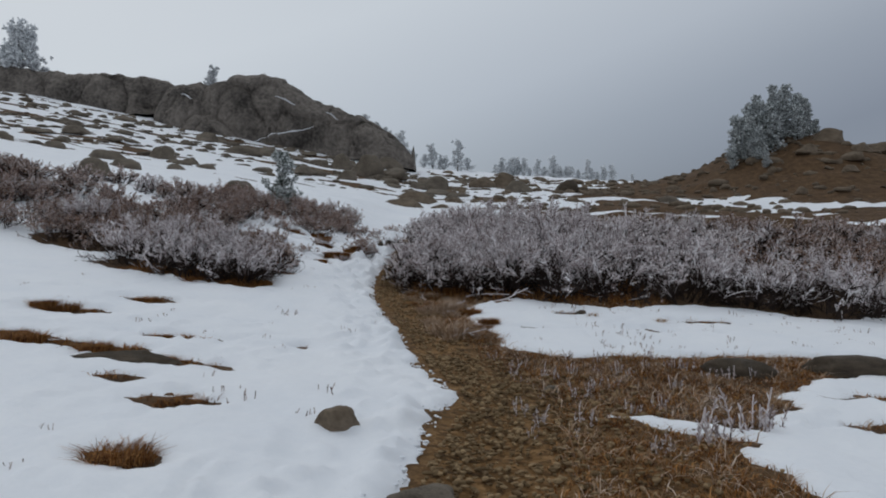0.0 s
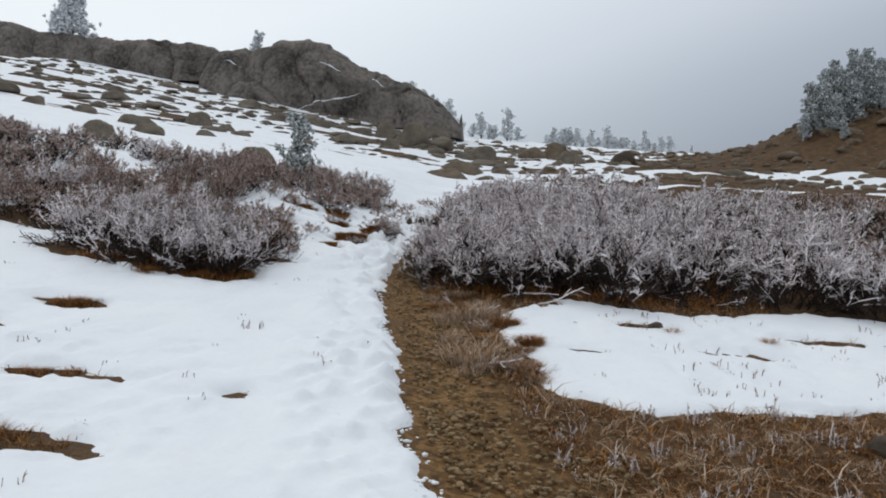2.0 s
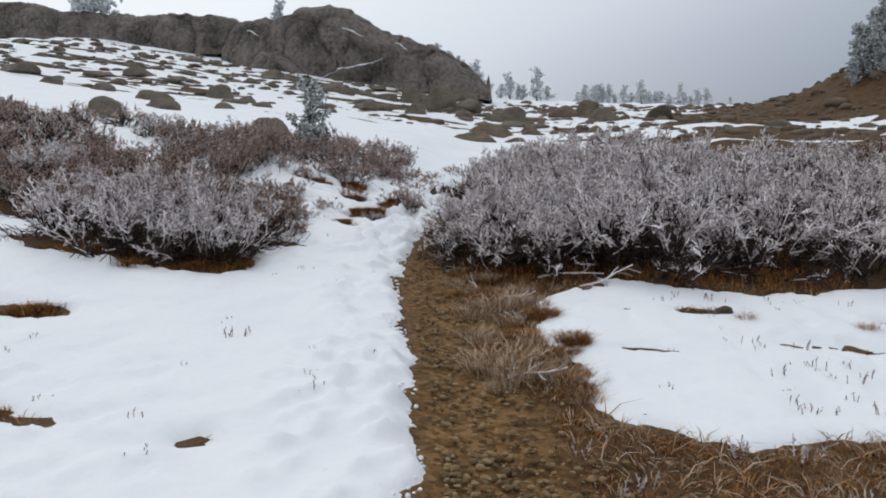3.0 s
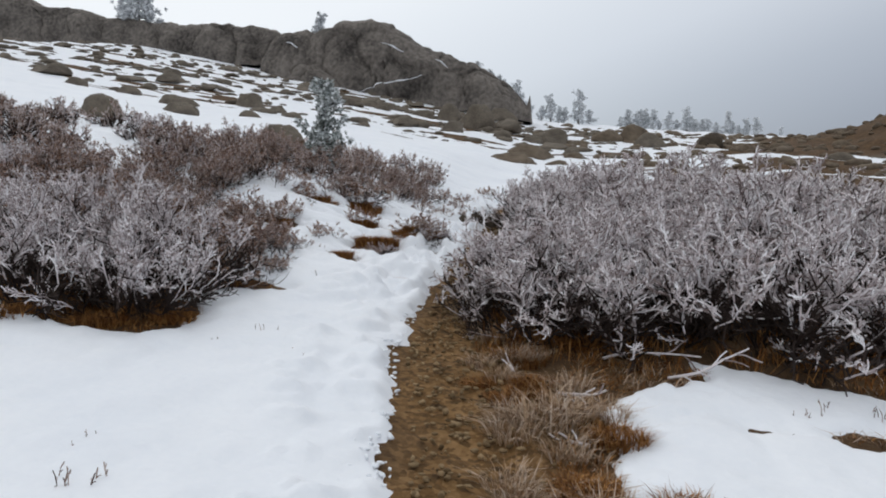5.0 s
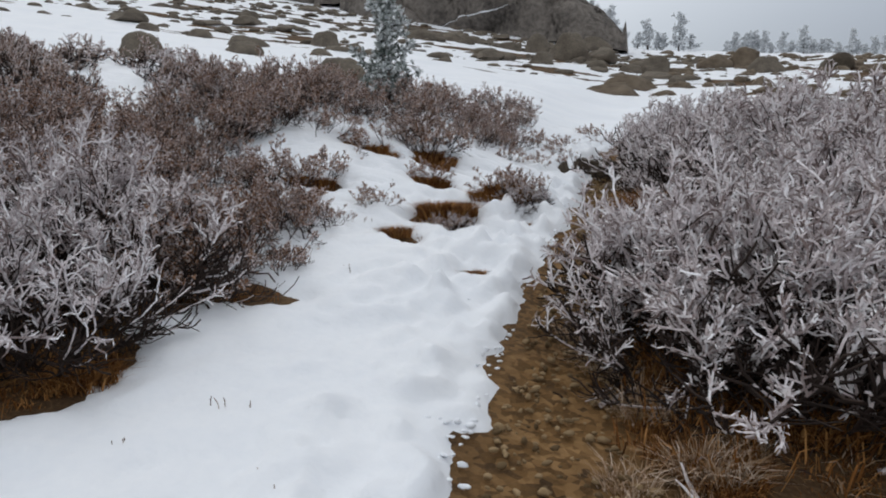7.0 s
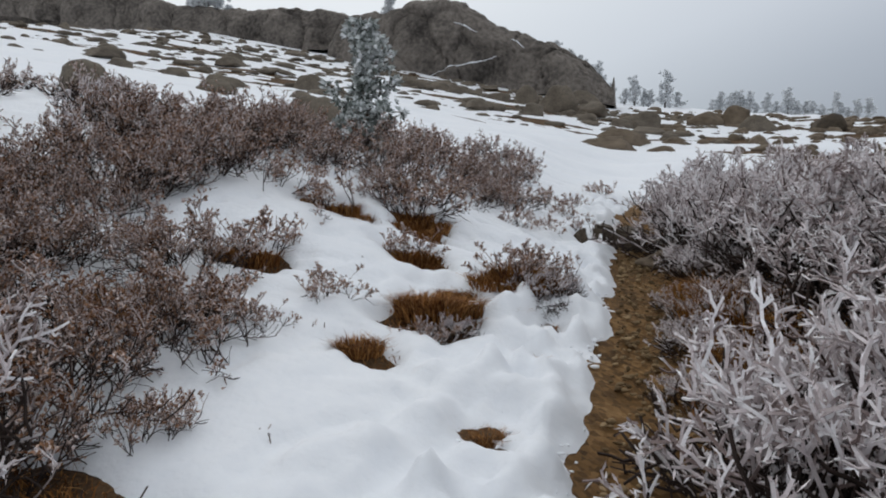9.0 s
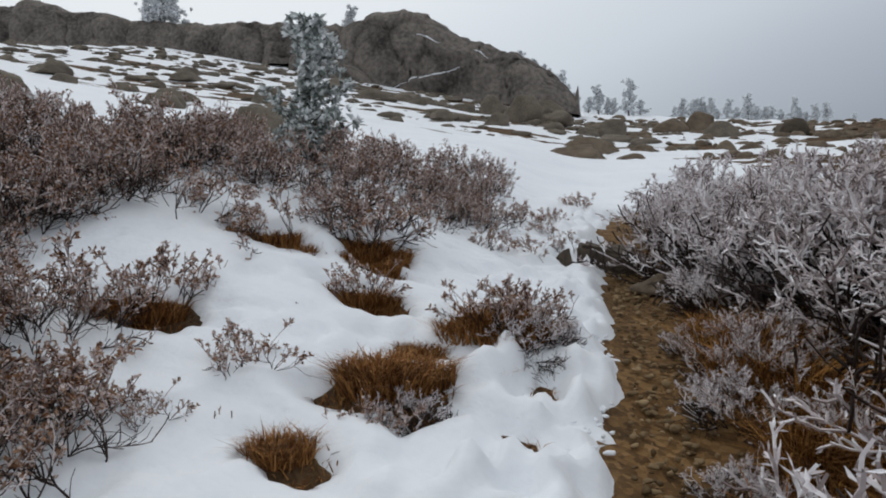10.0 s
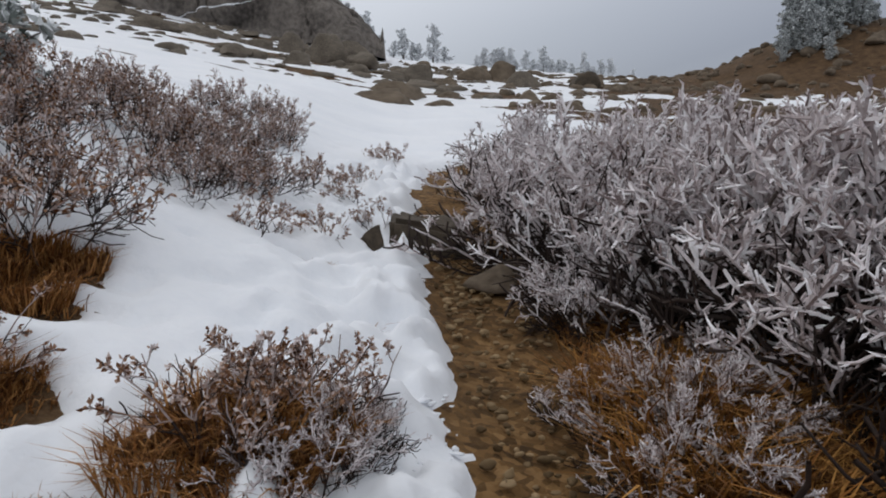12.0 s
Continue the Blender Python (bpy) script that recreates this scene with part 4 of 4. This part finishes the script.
# ---- sedge tufts ----
tuft_meshes = [blades_mesh("sedge_tuft", 500 + i, [(0, 0, 0, 1)], 900, .155, .19, .0036, 1.25) for i in range(3)]
tuft_things = [thing("sedge_tuft", "rust-brown sedge tuft poking out of the snow", "grass tuft", "sedge tufts", me=m, material=RUSTGRASS) for m in tuft_meshes]
straw = [thing("straw_tuft", "pale frosted straw grass tuft beside the trail", "grass tuft", "straw tufts", me=blades_mesh("straw_tuft", 520 + i, [(0, 0, 0, 1)], 200, .24, .15, .004, 1.3), material=PALEGRASS) for i in range(2)]
for x, y, s in [(-1.52, 3.2, .8), (-2.9, 5.6, .8), (-3.5, 5.65, .9), (-2.2, 5.3, .6), (-3.43, 7.95, .8), (-4.0, 7.1, .9), (-4.2, 7.15, .7), (-2.24, 12.44, .6), (-2.05, 13.0, .95), (-1.72, 13.85, 1.0),
                (-2.05, 13.5, .7), (-2.5, 13.95, .8), (-2.75, 14.75, .9), (-2.6, 14.8, .8), (-2.1, 16.9, .6), (-1.8, 15.8, .5), (-2.4, 14.0, .6), (-1.7, 13.4, .5), (-1.45, 12.9, .3), (-1.68, 4.44, .4), (-1.6, 4.28, .4), (-1.75, 4.3, .35), (-2.62, 6.33, .45), (-2.45, 6.33, .35), (-2.8, 6.34, .35), (-2.3, 4.7, .3), (-3.2, 14.3, .9), (-3.05, 14.3, .7), (-3.3, 13.2, .9), (-3.45, 13.2, .8), (-3.4, 12.3, 1.0), (-3.55, 12.35, .9), (-3.0, 9.6, .9), (-3.5, 9.4, .9), (-4.2, 9.7, 1.0), (-2.65, 9.9, .8)]:
    plant(tuft_things, x, y, s)
for i in range(95):
    y = rnd.uniform(10.6, 17.0)
    plant(tuft_things, float(trail_left(y)) + rnd.uniform(.75, 1.4), y, rnd.uniform(.7, 1.2))
for i in range(40):
    plant(tuft_things, rnd.uniform(-.45, .6), rnd.uniform(11.9, 14.6), rnd.uniform(.9, 1.4))
long_sedge = [thing("sedge_clump", "long drooping orange sedge clump under the willows", "grass tuft", "orange sedge", me=blades_mesh("sedge_clump", 540 + i, [(0, 0, 0, 1)], 420, .34, .14, .0042, 1.1), material=SEDGE) for i in range(2)]
for i in range(34):
    y = rnd.uniform(11.2, 15.2)
    plant(long_sedge, float(trail_left(y)) + rnd.uniform(.72, 1.15), y, rnd.uniform(.5, .9))
for x, y, s in [(-.46, 14.13, 1.1), (-.55, 13.9, 1.0), (-.3, 14.3, 1.0), (-.6, 14.4, .9), (-.35, 13.7, 1.1)]:
    plant(long_sedge, x, y, s)
for i in range(26):
    plant(long_sedge, rnd.uniform(-.5, .15), rnd.uniform(12.6, 14.9), rnd.uniform(.6, 1.0))
for x, y, s in [(-2.12, 13.06, .8), (-1.95, 13.14, .8), (-1.85, 13.68, .8), (-1.58, 13.82, .85), (-1.66, 13.66, .75), (-2.4, 13.87, .5), (-2.6, 14.45, .9), (-2.75, 14.5, .8), (-1.52, 12.0, .4)]:
    plant(tuft_things, x, y, s)
for i in range(44):
    y = rnd.uniform(7.4, 10.6)
    plant(straw if i % 3 == 0 else tuft_things, float(trail_left(y)) + rnd.uniform(.5, 1.25), y, rnd.uniform(.35, .8))
for x, y, s in [(.25, 8.2, .8), (.4, 7.9, .7), (.1, 8.8, .7), (.55, 7.3, .55), (2.0, 9.1, .45), (2.9, 9.0, .45), (-.03, 9.15, 1.1), (.1, 9.3, .9), (.04, 7.75, 1.2), (.15, 7.6, 1.0), (-.6, 11.0, .8), (-.75, 11.35, .8), (-.45, 10.6, .8), (-.25, 10.2, .7)]:
    plant(straw, x, y, s)

# short turf on the bare ground beside the trail
def turf_spots(seed, count, box, gap):
    g = np.random.default_rng(seed)
    x, y = g.uniform(box[0], box[1], count * 8), g.uniform(box[2], box[3], count * 8)
    ok = (x > trail_left(y) + gap) & (snow_cover(x, y) < -.02)
    x, y = x[ok][:count], y[ok][:count]
    return list(zip(x, y, relief(x, y), g.uniform(.5, 1.3, len(x))))


thing("turf", "flattened brown turf blades on bare ground", "grass", kind="stuff", material=RUSTGRASS,
      me=blades_mesh("turf", 600, turf_spots(600, 2600, (.1, 4.2, 2.6, 10.4), .75), 11, .055, .07, .003, 1.8))
thing("frosted_straw", "pale frosted straw lying on bare turf", "grass", kind="stuff", material=PALEGRASS,
      me=blades_mesh("frosted_straw", 601, turf_spots(601, 800, (.1, 4.2, 2.6, 10.4), .8), 7, .09, .05, .0035, 2.2))
thing("patch_turf", "brown turf blades in melted patches of snow", "grass", kind="stuff", material=RUSTGRASS,
      me=blades_mesh("patch_turf", 603, turf_spots(603, 2400, (-4.6, -1.3, 2.6, 15), -9), 10, .06, .05, .003, 1.6))
thing("thicket_grass", "matted rusty grass under the willows", "grass", kind="stuff", material=RUSTGRASS,
      me=blades_mesh("thicket_grass", 602, turf_spots(602, 1700, (-1, 3.5, 10.2, 18.5), .55), 12, .17, .1, .004, 1.2))

# ---- frosted dead stalks ----
stalk = [thing("dead_herb", "upright frosted dead herb stalks", "plant", "dead stalks", me=stalks_mesh("dead_herb", 700 + i, 6, .22, .06, .0042, 9), material=FROST) for i in range(3)]
for x, y, s in [(2.0, 4.35, 1.5), (1.75, 4.2, 1.3), (1.55, 4.05, 1.1), (2.15, 4.5, 1.2), (1.05, 5.1, .8), (1.2, 5.4, .7), (.9, 5.8, .8), (1.6, 6.2, .7), (2.3, 6.4, .9), (2.5, 6.0, .9), (1.9, 5.6, .7), (2.6, 6.9, .7), (.5, 6.6, .5), (1.2, 6.7, .7)]:
    plant(stalk, x, y, s)
for i in range(46):
    x, y = rnd.uniform(.5, 3.2), rnd.uniform(3.6, 7.0)
    if float(snow_cover(np.array([x]), np.array([y]))[0]) < -.05:
        plant(stalk, x, y, rnd.uniform(.35, .85))
fine_stalk = [thing("dry_stem", "thin dry grass stems standing in snow", "plant", "dry stems", me=stalks_mesh("dry_stem", 710 + i, 4, .13, .05, .0028, 2), material=FROST_RUST) for i in range(3)]
for i in range(95):
    x, y = rnd.uniform(-5, -.6), rnd.uniform(2.8, 10.5)
    if rnd.random() < .35:
        x, y = rnd.uniform(.8, 6), rnd.uniform(7.2, 9.9)
    if float(snow_cover(np.array([x]), np.array([y]))[0]) > .1:
        plant(fine_stalk, x, y, rnd.uniform(.4, 1.1))
for i in range(55):
    x, y = rnd.uniform(.8, 5.5), rnd.uniform(7.2, 9.9)
    if float(snow_cover(np.array([x]), np.array([y]))[0]) > .06:
        plant(fine_stalk, x, y, rnd.uniform(.4, .9))
for i in range(30):
    plant(fine_stalk, rnd.uniform(-3.8, -1.6), rnd.uniform(10.5, 19), rnd.uniform(.5, 1.0))

# ---- stones by the trail ----
def stone(i, x, y, sx, sy, sz, turn, sink, label, mat=WETSTONE):
    return boulder(i, x, y, sx, sy, sz, turn, sink, mat, label, "stones by the trail")


def slab_mesh(seed, size):
    """A rough block with rounded, chipped edges."""
    bm = bmesh.new()
    bmesh.ops.create_cube(bm, size=1.7)
    bmesh.ops.bevel(bm, geom=list(bm.edges), offset=.14, segments=2, affect="EDGES")
    bmesh.ops.subdivide_edges(bm, edges=list(bm.edges), cuts=5, use_grid_fill=True)
    for v in bm.verts:
        c = v.co.copy()
        c *= 1 + .16 * noise.fractal(c * 1.1 + Vector((seed, 0, 0)), 1.0, 2.0, 5)
        c.z -= .12 * c.x
        v.co = Vector((c.x * size[0], c.y * size[1], c.z * size[2]))
    for f in bm.faces:
        f.smooth = True
    me = bpy.data.meshes.new("stone_step")
    bm.to_mesh(me)
    bm.free()
    return me


step = thing("stone_step", "dark rock slab forming a step in the trail", "stone", "stones by the trail", me=slab_mesh(3, (.3, .3, .25)), material=WETSTONE)
step.matrix_basis = pose(-1.14, 16.85, 1.37, 2, 3, -6)
stone(3, -.6, 3.9, .15, .12, .105, 20, .0, "small round brown stone melted out of the snow", KNOLLROCK)
stone(1, -.1, 3.05, .2, .16, .08, 0, .1, "flat grey stone at the trail's edge", STONE)
stone(2, 2.75, 6.35, .34, .25, .16, -30, 0, "dark rock half buried in turf")
stone(3, 3.95, 6.5, .5, .22, .15, -25, 0, "dark rock ribs between snow patches")
stone(4, -2.4, 5.2, .5, .14, .08, -8, 0, "flat dark rock in a melted patch")
stone(4, -1.5, 16.45, .1, .1, .13, 15, 0, "dark upright stone beside the step")
stone(1, -.72, 16.0, .26, .22, .13, 30, 0, "flat tan stone beside the trail", KNOLLROCK)
stone(2, .85, 5.35, .09, .07, .05, 30, 0, "small pale stone in the trail", STONE)
stone(3, 1.9, 9.3, .13, .1, .06, 60, 0, "small stone in the snow")

# ---- fallen twigs ----
def fallen_branch(seed, x, y, long, turn):
    rng = np.random.default_rng(seed)
    main = grow(rng, (0, 0, .02), (1, 0, .12), long, 6, .12)
    lines = [(main, .012, .006)]
    for k in (1, 2, 3, 4, 5):
        d = main[k] - main[k - 1]
        lines.append((grow(rng, main[k], side_way(rng, d / np.linalg.norm(d), .8), long * .28, 3, .2), .007, .004))
    v, f = tubes(lines, 5)
    ob = thing("fallen_branch", "dead rimed willow branch lying on brown turf", "branch", "fallen branches", me=mesh_from("fallen_branch", v, f, True), material=FROST)
    return put(ob, x, y, turn)


for i, (x, y, l, a) in enumerate([(-.25, 9.95, .36, 110), (.05, 9.6, .3, -20), (.35, 10.35, .7, 25), (.2, 8.9, .3, 150), (-.62, 10.6, .25, 60), (.75, 10.1, .6, 5), (.1, 7.6, .4, -15)]):
    fallen_branch(900 + i, x, y, l, a)
